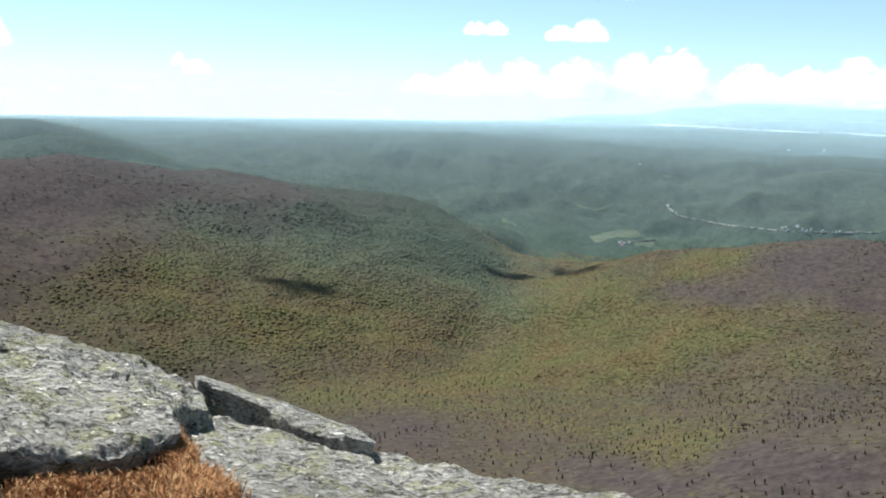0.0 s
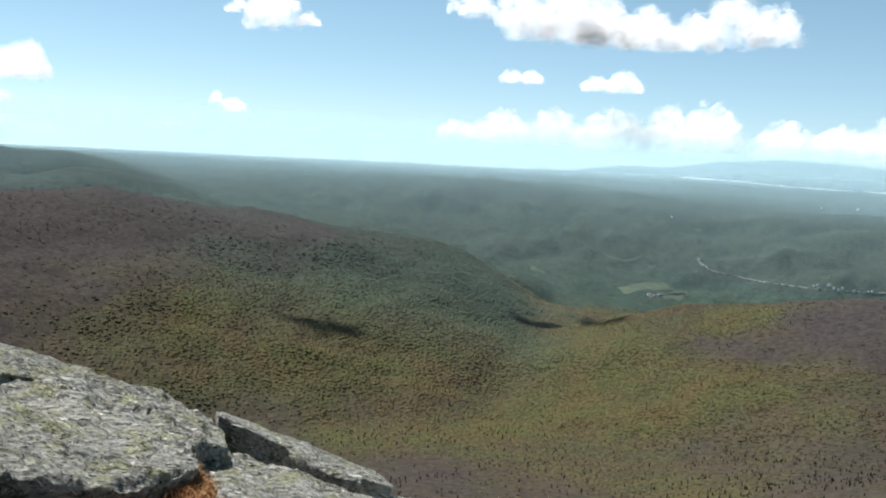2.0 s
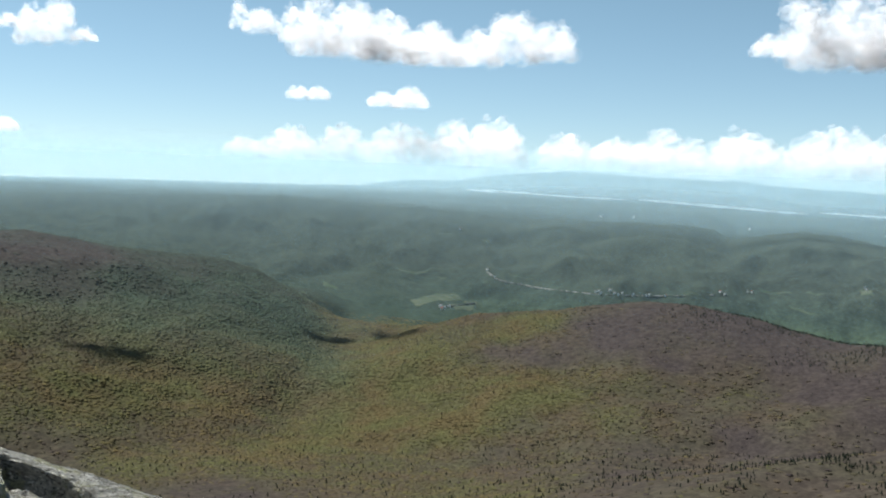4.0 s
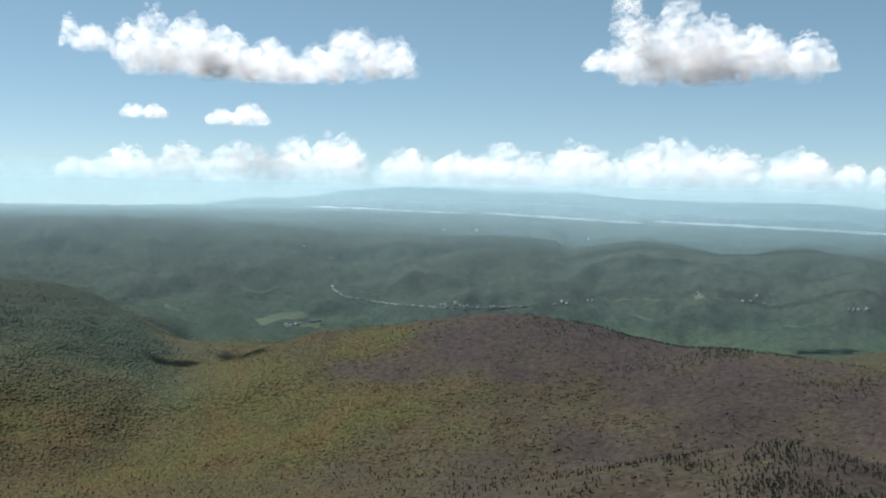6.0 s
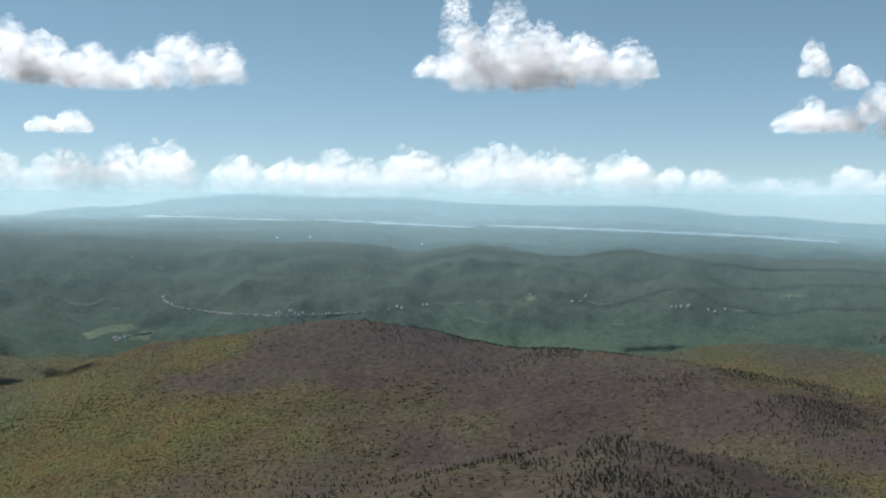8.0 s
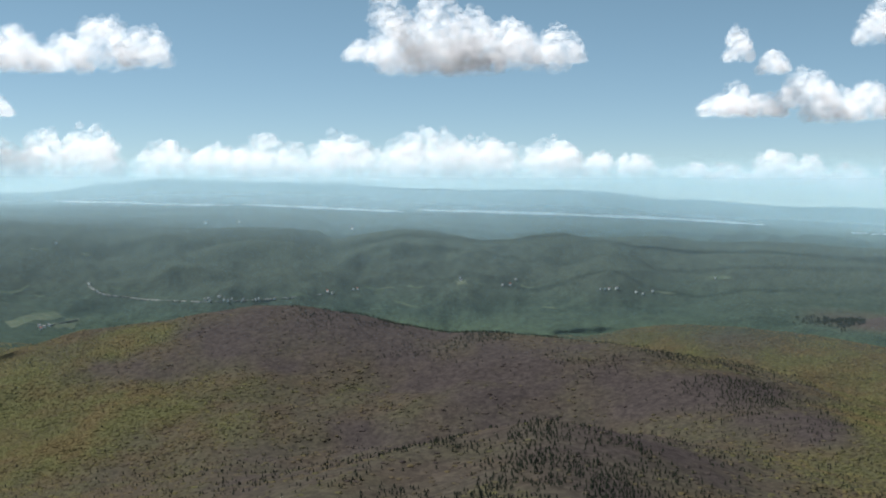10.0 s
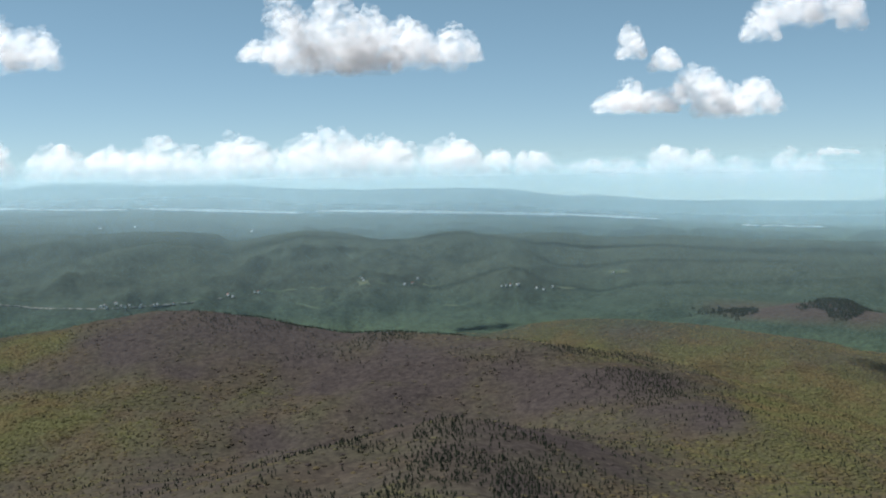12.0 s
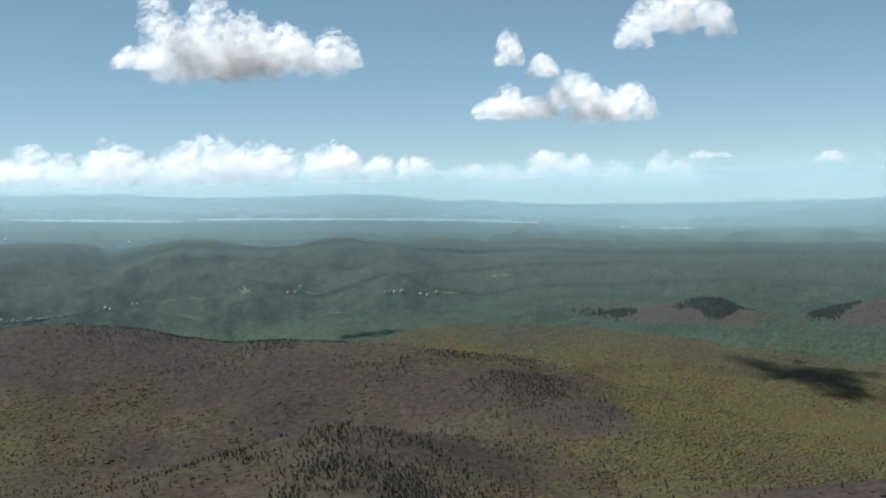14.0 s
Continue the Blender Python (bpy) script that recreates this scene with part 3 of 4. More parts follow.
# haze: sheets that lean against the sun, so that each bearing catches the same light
# opacity builds up with distance, so the sheets' tint veils the far land
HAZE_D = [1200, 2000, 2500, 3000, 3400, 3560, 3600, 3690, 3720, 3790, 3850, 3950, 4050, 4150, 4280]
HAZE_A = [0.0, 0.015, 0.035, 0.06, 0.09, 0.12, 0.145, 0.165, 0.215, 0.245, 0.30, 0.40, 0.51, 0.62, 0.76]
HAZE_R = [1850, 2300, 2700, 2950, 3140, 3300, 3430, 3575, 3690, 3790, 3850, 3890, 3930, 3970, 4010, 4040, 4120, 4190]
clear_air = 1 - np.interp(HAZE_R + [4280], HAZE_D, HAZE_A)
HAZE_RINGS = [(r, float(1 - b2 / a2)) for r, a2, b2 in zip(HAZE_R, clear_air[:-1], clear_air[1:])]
hb = np.radians(np.arange(-40, 76, 0.5))
away = math.cos(sh) * np.cos(hb - sb)
lean = np.array([min(np.linspace(0, 1.0, 101), key=lambda q: abs(math.sin(q) * math.sin(sh) + math.cos(q) * k - g)) for k, g in zip(away, np.interp(np.degrees(hb), [-24, 20, 60], [0.55, 0.48, 0.46]))])
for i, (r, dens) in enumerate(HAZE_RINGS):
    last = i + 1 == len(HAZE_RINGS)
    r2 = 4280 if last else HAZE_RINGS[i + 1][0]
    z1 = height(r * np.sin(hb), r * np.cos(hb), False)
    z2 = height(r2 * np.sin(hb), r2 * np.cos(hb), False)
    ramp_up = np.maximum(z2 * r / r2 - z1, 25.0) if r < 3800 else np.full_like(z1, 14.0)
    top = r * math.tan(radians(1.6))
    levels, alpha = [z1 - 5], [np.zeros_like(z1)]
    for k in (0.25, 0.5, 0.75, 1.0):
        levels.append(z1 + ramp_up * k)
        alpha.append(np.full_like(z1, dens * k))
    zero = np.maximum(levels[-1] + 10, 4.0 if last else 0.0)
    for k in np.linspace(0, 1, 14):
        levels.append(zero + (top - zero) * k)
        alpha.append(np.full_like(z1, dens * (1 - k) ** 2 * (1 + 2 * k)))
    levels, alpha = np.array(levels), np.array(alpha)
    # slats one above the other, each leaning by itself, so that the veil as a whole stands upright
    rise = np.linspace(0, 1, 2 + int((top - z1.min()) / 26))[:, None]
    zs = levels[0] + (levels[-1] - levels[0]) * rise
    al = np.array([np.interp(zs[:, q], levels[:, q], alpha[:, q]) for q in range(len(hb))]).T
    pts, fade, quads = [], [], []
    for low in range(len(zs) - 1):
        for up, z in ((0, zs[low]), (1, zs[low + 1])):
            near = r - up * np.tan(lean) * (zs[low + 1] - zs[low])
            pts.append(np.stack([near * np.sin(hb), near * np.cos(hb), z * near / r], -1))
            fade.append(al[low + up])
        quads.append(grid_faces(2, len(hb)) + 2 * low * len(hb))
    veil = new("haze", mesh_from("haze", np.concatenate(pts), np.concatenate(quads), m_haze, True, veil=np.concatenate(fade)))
    tagged(veil, "thin bluish see-through sheet standing in for haze over the valley", "haze", kind="structure")

# ---- summit rocks ----
def rock(name, front, back, thick, label, seed, lip=0.05, lift=0.036, under=0.0, nu=180, nv=120, nw=30):
    """A slab lofted between a front and a back edge (bearing, distance, angle), with rounded rims and a rough skin."""
    f, k = np.array([spot(*c) for c in front]), np.array([spot(*c) for c in back])

    def along(p, u):
        s = np.linspace(0, 1, len(p))
        return np.stack([np.interp(u, s, p[:, i]) for i in range(3)], -1)

    u, v = np.linspace(0, 1, nu), np.linspace(0, 1, nv)
    a, c = along(f, u), along(k, u)
    top = a[None] * (1 - v[:, None, None]) + c[None] * v[:, None, None]
    centre = top.reshape(-1, 3).mean(0)
    rim = np.minimum(np.minimum(u, 1 - u)[None] * nu / 8, np.minimum(v, 1 - v)[:, None] * nv / 8)
    top[..., 2] -= lip * np.clip(1 - rim, 0, 1) ** 2
    # the top sheet, then the skirt rings going down and slightly in
    loop = [(0, j) for j in range(nu)] + [(i, nu - 1) for i in range(1, nv)] + [(nv - 1, j) for j in range(nu - 2, -1, -1)] + [(i, 0) for i in range(nv - 2, 0, -1)]
    edge = np.array([top[i, j] for i, j in loop])
    pts, faces = [top.reshape(-1, 3)], list(map(tuple, grid_faces(nv, nu)))
    first = np.array([i * nu + j for i, j in loop])
    prev, base = first, nu * nv
    for w in range(1, nw + 1):
        s = w / nw
        ring = edge.copy()
        out = edge[:, :2] - centre[:2]
        cut = under * (0.25 * float(step(thick * s, 0.035, 0.06)) + 0.75 * float(step(thick * s, 0.09, 0.2)))
        ring[:, :2] = centre[:2] + out * (1 + 0.015 * math.sin(s * 3.1) - 0.06 * s * s - cut)
        ring[:, :2] += out * (0.035 * noise.noise(Vector((seed * 3.3, 0.5, thick * s * 16))))
        ring[:, 2] -= thick * s
        pts.append(ring)
        cur = base + np.arange(len(loop))
        n2 = np.roll(prev, -1), np.roll(cur, -1)
        faces += list(zip(prev, cur, n2[1], n2[0]))
        prev, base = cur, base + len(loop)
    pts = np.concatenate(pts)
    rnd = Vector((seed * 7.7, seed * 3.1, seed * 5.3))
    moved = []
    for p in pts:
        q = Vector(p)
        s1 = noise.fractal(Vector((q.x * 1.1, q.y * 1.1, q.z * 3)) + rnd, 1.0, 2.0, 4)
        s2 = noise.fractal(Vector((q.x * 3, q.y * 6, q.z * 16)) + rnd, 0.8, 2.1, 5)
        n = noise.noise_vector(Vector((q.x * 2, q.y * 2, q.z * 7)) + rnd)
        split = noise.fractal(Vector((q.x * 1.0 + q.y * 0.5, q.y * 3.4 - q.x * 0.8, q.z * 9)) + rnd * 1.7, 0.9, 2.1, 4)
        groove = max(0.0, 1 - abs(split) / 0.05) * (1 if noise.noise(q * 1.7 + rnd) > -0.05 else 0.2)
        moved.append((q.x + n.x * 0.035, q.y + n.y * 0.035, q.z + s1 * lift * 1.6 + s2 * lift * 1.3 - groove * lift * 1.3))
    ob = new(name, mesh_from(name, moved, [tuple(int(i) for i in q) for q in faces], m_rock, True))
    return tagged(ob, label, "rock")


rock("rock_slab", [(-24, 4.9, -15.4), (-20.5, 5.0, -16.2), (-17, 5.05, -16.4), (-14.5, 5.1, -16.5), (-11.9, 5.3, -16.0)],
     [(-23.5, 7.4, -9.9), (-20, 7.4, -10.7), (-17.5, 7.3, -11.0), (-14.4, 7.2, -12.1), (-10.9, 7.1, -13.5)], 2.2,
     "broad grey schist slab with pale and green lichen", 1, under=0.22, nu=240, nv=170)
rock("rock_slab", [(-19, 4.2, -23), (-13, 4.2, -22), (-8, 4.2, -21.5), (-2, 4.3, -21.5), (5, 4.4, -21.5), (12, 4.5, -21.5), (18, 4.6, -21.5)],
     [(-16, 7.4, -13.0), (-12, 7.25, -13.75), (-8, 7.0, -15.75), (-4.9, 6.7, -17.0), (-2, 6.5, -17.6), (3, 6.3, -17.85), (11.2, 6.1, -18.85), (18, 6.0, -19.8)], 2.4,
     "long grey lichened rock slope falling away below the crest", 2, lip=0.02, nu=240)
rock("rock_plate", [(-10.8, 7.0, -13.5), (-7.6, 6.75, -14.72), (-5.2, 6.5, -15.95), (-3.4, 6.4, -16.2), (-2.0, 6.35, -16.7)],
     [(-10.9, 7.3, -13.3), (-7.6, 7.1, -14.45), (-4.9, 7.0, -15.25), (-3.2, 6.9, -15.9), (-2.1, 6.7, -16.45)], 0.32,
     "thin tilted schist plate with a dark shaded edge", 3, lip=0.02, lift=0.014, nv=40)
rock("rock_ledge", [(-13.4, 6.0, -14.9), (-12.6, 6.05, -15.0), (-11.2, 6.2, -14.9), (-10.2, 6.3, -15.0)],
     [(-13.6, 7.0, -12.9), (-12.6, 7.0, -13.2), (-11.4, 7.0, -13.7), (-10.4, 6.8, -14.3)], 0.13, "small lichened ledge above a dark hollow in the rock", 6, lip=0.02, lift=0.02, nu=70, nv=50)
rock("boulder", [(-34, 4.3, -9.6), (-29, 4.4, -9.4), (-25, 4.5, -9.4), (-22.6, 4.7, -9.6)],
     [(-33, 5.6, -7.6), (-29, 5.6, -7.4), (-25.5, 5.6, -7.6), (-22.8, 5.6, -8.4)], 0.30,
     "layered grey boulder with lichened top and shaded side", 4)
rock("boulder", [(-36, 4.4, -13.5), (-29, 4.5, -13.4), (-25, 4.6, -13.2), (-23.0, 4.7, -13.0)],
     [(-33, 5.6, -11.6), (-29, 5.6, -11.4), (-25.5, 5.6, -11.6), (-23.6, 5.6, -11.4)], 1.4,
     "dark shaded boulder under the layered rock", 5)

rock("rock_plate", [(-22.4, 6.5, -11.35), (-20.6, 6.7, -11.45), (-18.4, 6.8, -11.95)], [(-22.0, 7.5, -9.75), (-20.6, 7.5, -10.25), (-18.2, 7.4, -11.15)], 0.12,
     "low grey plate of rock along the crest", 7, lip=0.02, lift=0.018, nu=90, nv=50)

# ---- dry grass ----
def tuft_field(name, centres, label, blades, seed, tall=0.1):
    """Bent straw blades, each a three-sided strip, round the given spots."""
    rs = np.random.RandomState(seed)
    verts, faces, tone = [], [], []
    for cx, cy, cz, spread in centres:
        lean0 = rs.uniform(0, 6.28)
        for _ in range(blades):
            a, r = rs.uniform(0, 6.28), spread * math.sqrt(rs.rand())
            x, y, z = cx + r * math.cos(a), cy + r * math.sin(a), cz
            h, wdt = tall * rs.uniform(0.45, 1.1), rs.uniform(0.0012, 0.003)
            lean = lean0 + rs.normal(0, 0.9)
            lx, ly = math.cos(lean) * h * rs.uniform(0.2, 1.0), math.sin(lean) * h * rs.uniform(0.2, 1.0)
            s = rs.uniform(0, 6.28)
            wx, wy = math.cos(s) * wdt, math.sin(s) * wdt
            n = len(verts)
            verts += [(x - wx, y - wy, z - 0.03), (x + wx, y + wy, z - 0.03), (x + lx * 0.4 - wx, y + ly * 0.4 - wy, z + h * 0.6), (x + lx * 0.4 + wx, y + ly * 0.4 + wy, z + h * 0.6),
                      (x + lx, y + ly, z + h * 0.8)]
            faces += [(n, n + 1, n + 3), (n, n + 3, n + 2), (n + 2, n + 3, n + 4)]
            tone += [rs.rand()] * 5
    ob = new(name, mesh_from(name, verts, faces, m_straw, False, tone=tone))
    return tagged(ob, label, "grass", kind="stuff")


rs = np.random.RandomState(11)
strip = []
for _ in range(70):
    s = rs.rand()
    p = spot(-12.6 + 2.2 * s + rs.normal(0, 0.12 + 0.42 * s), 5.75 - 1.3 * s, -15.5 - 3.6 * s)
    strip.append((*p[:2], p[2] - 0.06, 0.05 + 0.06 * s))
tuft_field("dry_grass", strip, "rust-brown dry grass growing in the rock crack", 120, 12, 0.085)


def turf_height(bq, d):
    """The turf's height before the slabs: a low hummock that swells under the overhang."""
    swell = step(bq, -21, -18) * (1 - step(bq, -10.5, -7)) * (0.8 + 0.2 * math.sin(bq * 1.3)) + 0.15 * step(bq, -10.5, -7)
    return -1.68 - 0.28 * step(bq, -11, -8) * step(d, 4.3, 4.9) - 0.16 * step(bq, -1.5, 2.5) + 0.06 * swell * step(d, 3.6, 4.35) * (1 - 0.6 * step(d, 4.75, 5.2))


turf = []
for d in np.linspace(3.55, 5.25, 18):
    for bq in np.linspace(-22, 4, 66):
        turf.append((d * math.sin(radians(bq)), d * math.cos(radians(bq)), float(turf_height(bq, d)) + 0.02 * noise.noise(Vector((bq * 0.9, d * 5, 0)))))
tagged(new("turf", mesh_from("turf", turf, grid_faces(18, 66), m_turf, True)), "brown turf under the dry grass before the slabs", "turf", kind="structure")
bed = []
for _ in range(420):
    bq, d = rs.uniform(-20, 1.0), rs.uniform(3.95, 4.9)
    d = d if bq < -10 else 3.95 + 0.55 * (d - 3.95)
    bed.append((d * math.sin(radians(bq)), d * math.cos(radians(bq)), float(turf_height(bq, d)) + 0.01, 0.10))
tuft_field("dry_grass", bed, "straw-coloured dry grass before the rock slabs", 70, 13, 0.08)


# ---- woods ----
def scatter(spacing, d0, d1, b0, b1, seed):
    rs = np.random.RandomState(seed)
    n = int(2 * d1 / spacing)
    i, j = np.meshgrid(np.arange(n), np.arange(n))
    x = (i.ravel() + rs.rand(n * n) * 0.9) * spacing - d1
    y = (j.ravel() + rs.rand(n * n) * 0.9) * spacing - d1
    d, bb = np.hypot(x, y), np.degrees(np.arctan2(x, y))
    keep = (d > d0) & (d < d1) & (bb > b0) & (bb < b1)
    return x[keep], y[keep], rs


def stamp(templates, faces, x, y, z, scale, squash, rs):
    """One array of points for many copies of small shapes, turned at random."""
    n, k = len(x), templates.shape[1]
    turn = rs.rand(n) * 6.28
    tp = templates[rs.randint(0, len(templates), n)]
    c, s = np.cos(turn)[:, None], np.sin(turn)[:, None]
    px = (tp[..., 0] * c - tp[..., 1] * s) * scale[:, None] + x[:, None]
    py = (tp[..., 0] * s + tp[..., 1] * c) * scale[:, None] + y[:, None]
    pz = tp[..., 2] * (scale * squash)[:, None] + z[:, None]
    fc = (faces[None] + (np.arange(n) * k)[:, None, None]).reshape(-1, faces.shape[1])
    return np.stack([px, py, pz], -1).reshape(-1, 3), fc, k


ring = np.arange(5)
CROWN_FACES = np.array([(0, 1 + i, 1 + (i + 1) % 5) for i in ring] + [(1 + i, 6 + i, 6 + (i + 1) % 5) for i in ring] + [(1 + i, 6 + (i + 1) % 5, 1 + (i + 1) % 5) for i in ring])
crowns = []
for q in range(8):
    r = np.random.RandomState(60 + q)
    a = ring / 5 * 6.283
    t0 = [(r.normal(0, 0.15), r.normal(0, 0.15), 1.05)]
    t1 = [(math.cos(v) * r.uniform(0.45, 0.85), math.sin(v) * r.uniform(0.45, 0.85), r.uniform(0.6, 0.95)) for v in a]
    t2 = [(math.cos(v + 0.5) * r.uniform(0.75, 1.15), math.sin(v + 0.5) * r.uniform(0.75, 1.15), -0.5) for v in a]
    crowns.append(t0 + t1 + t2)
crowns = np.array(crowns)
x, y, rs = scatter(7.0, 760, 2850, -27, 63, 21)
z = height(x, y)
leaf = step(leafing(x, y, z) + rs.normal(0, 0.16, len(x)), 0.1, 0.95)
keep = rs.rand(len(x)) < (0.04 + 0.96 * step(leaf, 0.1, 0.5)) * (1 - 0.5 * step(np.hypot(x, y), 2500, 2800))
x, y, z, leaf = x[keep], y[keep], z[keep], leaf[keep]
size = rs.uniform(2.4, 4.6, len(x))
pts, fc, k = stamp(crowns, CROWN_FACES, x, y, z + 0.4, size, rs.uniform(0.2, 0.5, len(x)) * (0.25 + 0.3 * leaf) * (1 - 0.4 * cool_woods(x, y)), rs)
woods = new("woods", mesh_from("woods", pts, fc, m_crown, True, cool=np.repeat(cool_woods(x, y), k), leaf=np.repeat(leaf, k), tone=np.repeat(rs.rand(len(x)), k)))
tagged(woods, "mixed hardwood forest, leafing green low and bare brown above", "forest", kind="stuff")

# conifers: a stand on the near knob and the ridge tops, single ones elsewhere
six = np.arange(6) / 6 * 6.283
FIR_FACES = np.array([(0, 1 + i, 1 + (i + 1) % 6) for i in range(6)] + [(7, 8 + i, 8 + (i + 1) % 6) for i in range(6)])
firs = []
for q in range(6):
    r = np.random.RandomState(90 + q)
    lo = [(math.cos(v) * r.uniform(0.8, 1.15), math.sin(v) * r.uniform(0.8, 1.15), r.uniform(0.3, 0.9)) for v in six]
    hi = [(math.cos(v) * r.uniform(0.45, 0.75), math.sin(v) * r.uniform(0.45, 0.75), r.uniform(1.9, 2.4)) for v in six]
    firs.append([(0, 0, 3.4)] + lo + [(r.normal(0, 0.05), r.normal(0, 0.05), 4.6)] + hi)
firs = np.array(firs)
x, y, rs = scatter(4.6, 760, 3200, -27, 63, 31)
d, bb = np.hypot(x, y), np.degrees(np.arctan2(x, y))
z = height(x, y)
knob = step(d, 760, 800) * (1 - step(d, 1100, 1190)) * step(bb, 23, 27) * (1 - step(bb, 41, 44)) * step(z, -270, -240)
top = step(z + 32 * step(bb, 39, 46), -300, -255) * step(bb, 20, 27) * (1 - step(bb, 47, 50)) * step(d, 1400, 1600) * (1 - step(d, 2150, 2200))
left = step(z, -200, -140) * (1 - step(bb, -4, 0))
chance = (0.02 + 0.05 * step(fbm(x, y, 300, 4), 0.0, 0.6)) * (1 - 0.6 * step(d, 1300, 1900)) + 0.8 * knob * step(fbm(x, y, 70, 3), -0.5, 0.4) + 0.62 * top * step(fbm(x, y + 90, 90, 3), -0.3, 0.4) + 0.03 * left
chance = chance * (1 - 0.6 * step(d, 1900, 2600)) * (1 - step(d, 2650, 2720))
chance = chance + 0.8 * step(d, 2850, 2950) * bare_knobs(x, y, z) * step(fbm(x + 60, y, 170, 3), 0.0, 0.2)
keep = rs.rand(len(x)) < chance
x, y, z = x[keep], y[keep], z[keep]
size = rs.uniform(0.7, 1.35, len(x)) * (1 + 1.3 * step(np.hypot(x, y), 2750, 2850))
pts, fc, k = stamp(firs, FIR_FACES, x, y, z + 0.5, size, rs.uniform(0.6, 0.95, len(x)), rs)
spruces = new("spruces", mesh_from("spruces", pts, fc, m_fir, False))
tagged(spruces, "dark spruces scattered through the bare hillside woods", "forest", kind="stuff")

# ---- clouds ----
def ball(level):
    bm = bmesh.new()
    bmesh.ops.create_icosphere(bm, subdivisions=level, radius=1.0)
    p = np.array([v.co[:] for v in bm.verts])
    f = np.array([[v.index for v in q.verts] for q in bm.faces])
    bm.free()
    return p, f


PUFFS = {}
for level in (2, 3):
    p, PUFF_FACES = ball(level)
    shapes = []
    for q in range(6):
        rnd = Vector((q * 9.1, q * 4.3, 2.0))
        shapes.append([tuple(Vector(v) * (1 + 0.42 * noise.fractal(Vector(v) * 1.9 + rnd, 0.6, 2.2, 5))) for v in p])
    PUFFS[level] = (np.array(shapes), PUFF_FACES)


def cloud(lobes, seed, label="white cumulus cloud with a soft grey base", dist=4890, level=3):
    """lobes: (bearing, angle of the base, half width, height), in degrees as seen from the summit."""
    rs = np.random.RandomState(seed)
    deg = dist * radians(1)
    rows = []
    for b, e, hw, hh in lobes:
        small = min(hw, hh)
        n = int(min(170, 60 + 50 * hw * hh / small ** 2))
        for q in range(n):
            u, core = rs.uniform(-1, 1), q < n * 0.45
            roof = 1.12 * hh * max(0.12, 1 - abs(u) ** 2.4) ** 0.6
            r = small * (rs.uniform(0.24, 0.40) if core else rs.uniform(0.08, 0.20))
            v = roof * (rs.uniform(0.12, 0.78) if core else rs.uniform(0.08, 0.92))
            rows.append((b + u * max(hw - r * 0.7, 0.3 * hw), rs.uniform(-1, 1) * min(0.9 * hh, 1.3) * (1 - u * u) ** 0.5, e + max(v - r * 0.3, r * 0.6), r, v / hh, core))
    px, py, pz, sz, up, core = np.array(rows).T
    dd = np.minimum(dist + py * deg, 4975)
    x, y, z = dd * np.sin(np.radians(px)), dd * np.cos(np.radians(px)), dd * np.tan(np.radians(pz))
    shapes, fcs = PUFFS[level if len(x) < 500 else 2]
    pts, fc, k = stamp(shapes, fcs, x, y, z, sz * deg, np.full(len(x), 0.85), rs)
    # the crown is dense and crisp, the base thin and soft
    body = np.where(core > 0, 0.055 + 0.09 * up, 0.045 + 0.05 * up) if dist > 4580 else 0.03 + 0.13 * up ** 1.8
    ob = new("cumulus_cloud", mesh_from("cumulus_cloud", pts, fc, m_cloud, True, thick=np.repeat(body, k)))
    return tagged(ob, label, "cloud")


cloud([(4.8, 5.53, 2.75, 1.9), (8.6, 5.32, 2.95, 1.58), (-0.2, 6.55, 0.5, 1.53), (0.9, 6.43, 1, 1.2), (2.4, 6.07, 0.75, 1.9), (3.6, 5.6, 1.25, 3.13), (5.3, 5.49, 1.45, 2.95), (7, 5.44, 1.55, 2.39), (9.2, 5.28, 1.6, 1.99), (11.5, 5.3, 1.25, 1.81), (13.2, 5.52, 1.65, 2.58), (15.1, 5.66, 1.35, 2.02)], 1, "long white cumulus cloud with a bulging top")
cloud([(28.8, 5.54, 2.75, 2.74), (32.3, 5.71, 3.45, 1.92), (25.4, 6.1, 0.95, 0.93), (26.7, 5.93, 1.1, 4.64), (27.3, 5.55, 1.25, 3.29), (29.2, 5.45, 1.5, 4.47), (30.9, 5.46, 1.6, 3.37), (32.9, 5.86, 1.45, 2.52), (35.2, 6.03, 1.3, 1.89)], 2, "tall white cumulus cloud with ragged edges")
cloud([(43.7, 5.93, 0.75, 1.72)], 3, "small white puff of cloud")
cloud([(45.3, 5.33, 0.8, 1.09)], 4, "small white puff of cloud")
cloud([(43.1, 3.42, 1.3, 0.97), (43.7, 3.38, 1, 1.65), (45, 3.34, 1.05, 1.04)], 5, "small flat-based cumulus cloud")
cloud([(46.9, 3.77, 1.45, 1.75), (48, 3.07, 1.4, 1.75), (49.6, 3.18, 1.25, 1.63)], 6, "white cumulus cloud with a grey base")
cloud([(49.8, 6.53, 0.95, 1.76), (51.1, 7.11, 1.6, 2.77), (53, 7.33, 1.35, 2.31), (53.9, 6.8, 0.75, 1.73)], 7, "white cumulus cloud with a ragged base")
cloud([(-10.7, 5.95, 0.7, 0.6), (-9.6, 5.24, 0.9, 1.94), (-8.5, 5.37, 0.95, 2.21), (-7.3, 5.55, 0.6, 0.64)], 8, "white cumulus cloud with a wispy edge")
cloud([(-21.3, 2.16, 0.9, 1.35), (-20.3, 2.16, 1.1, 1.83)], 9, "small rounded cumulus cloud")
cloud([(2.7, 3.42, 0.6, 0.6), (3.7, 3.41, 0.6, 0.6)], 10, "small flat shred of cloud", 4600)
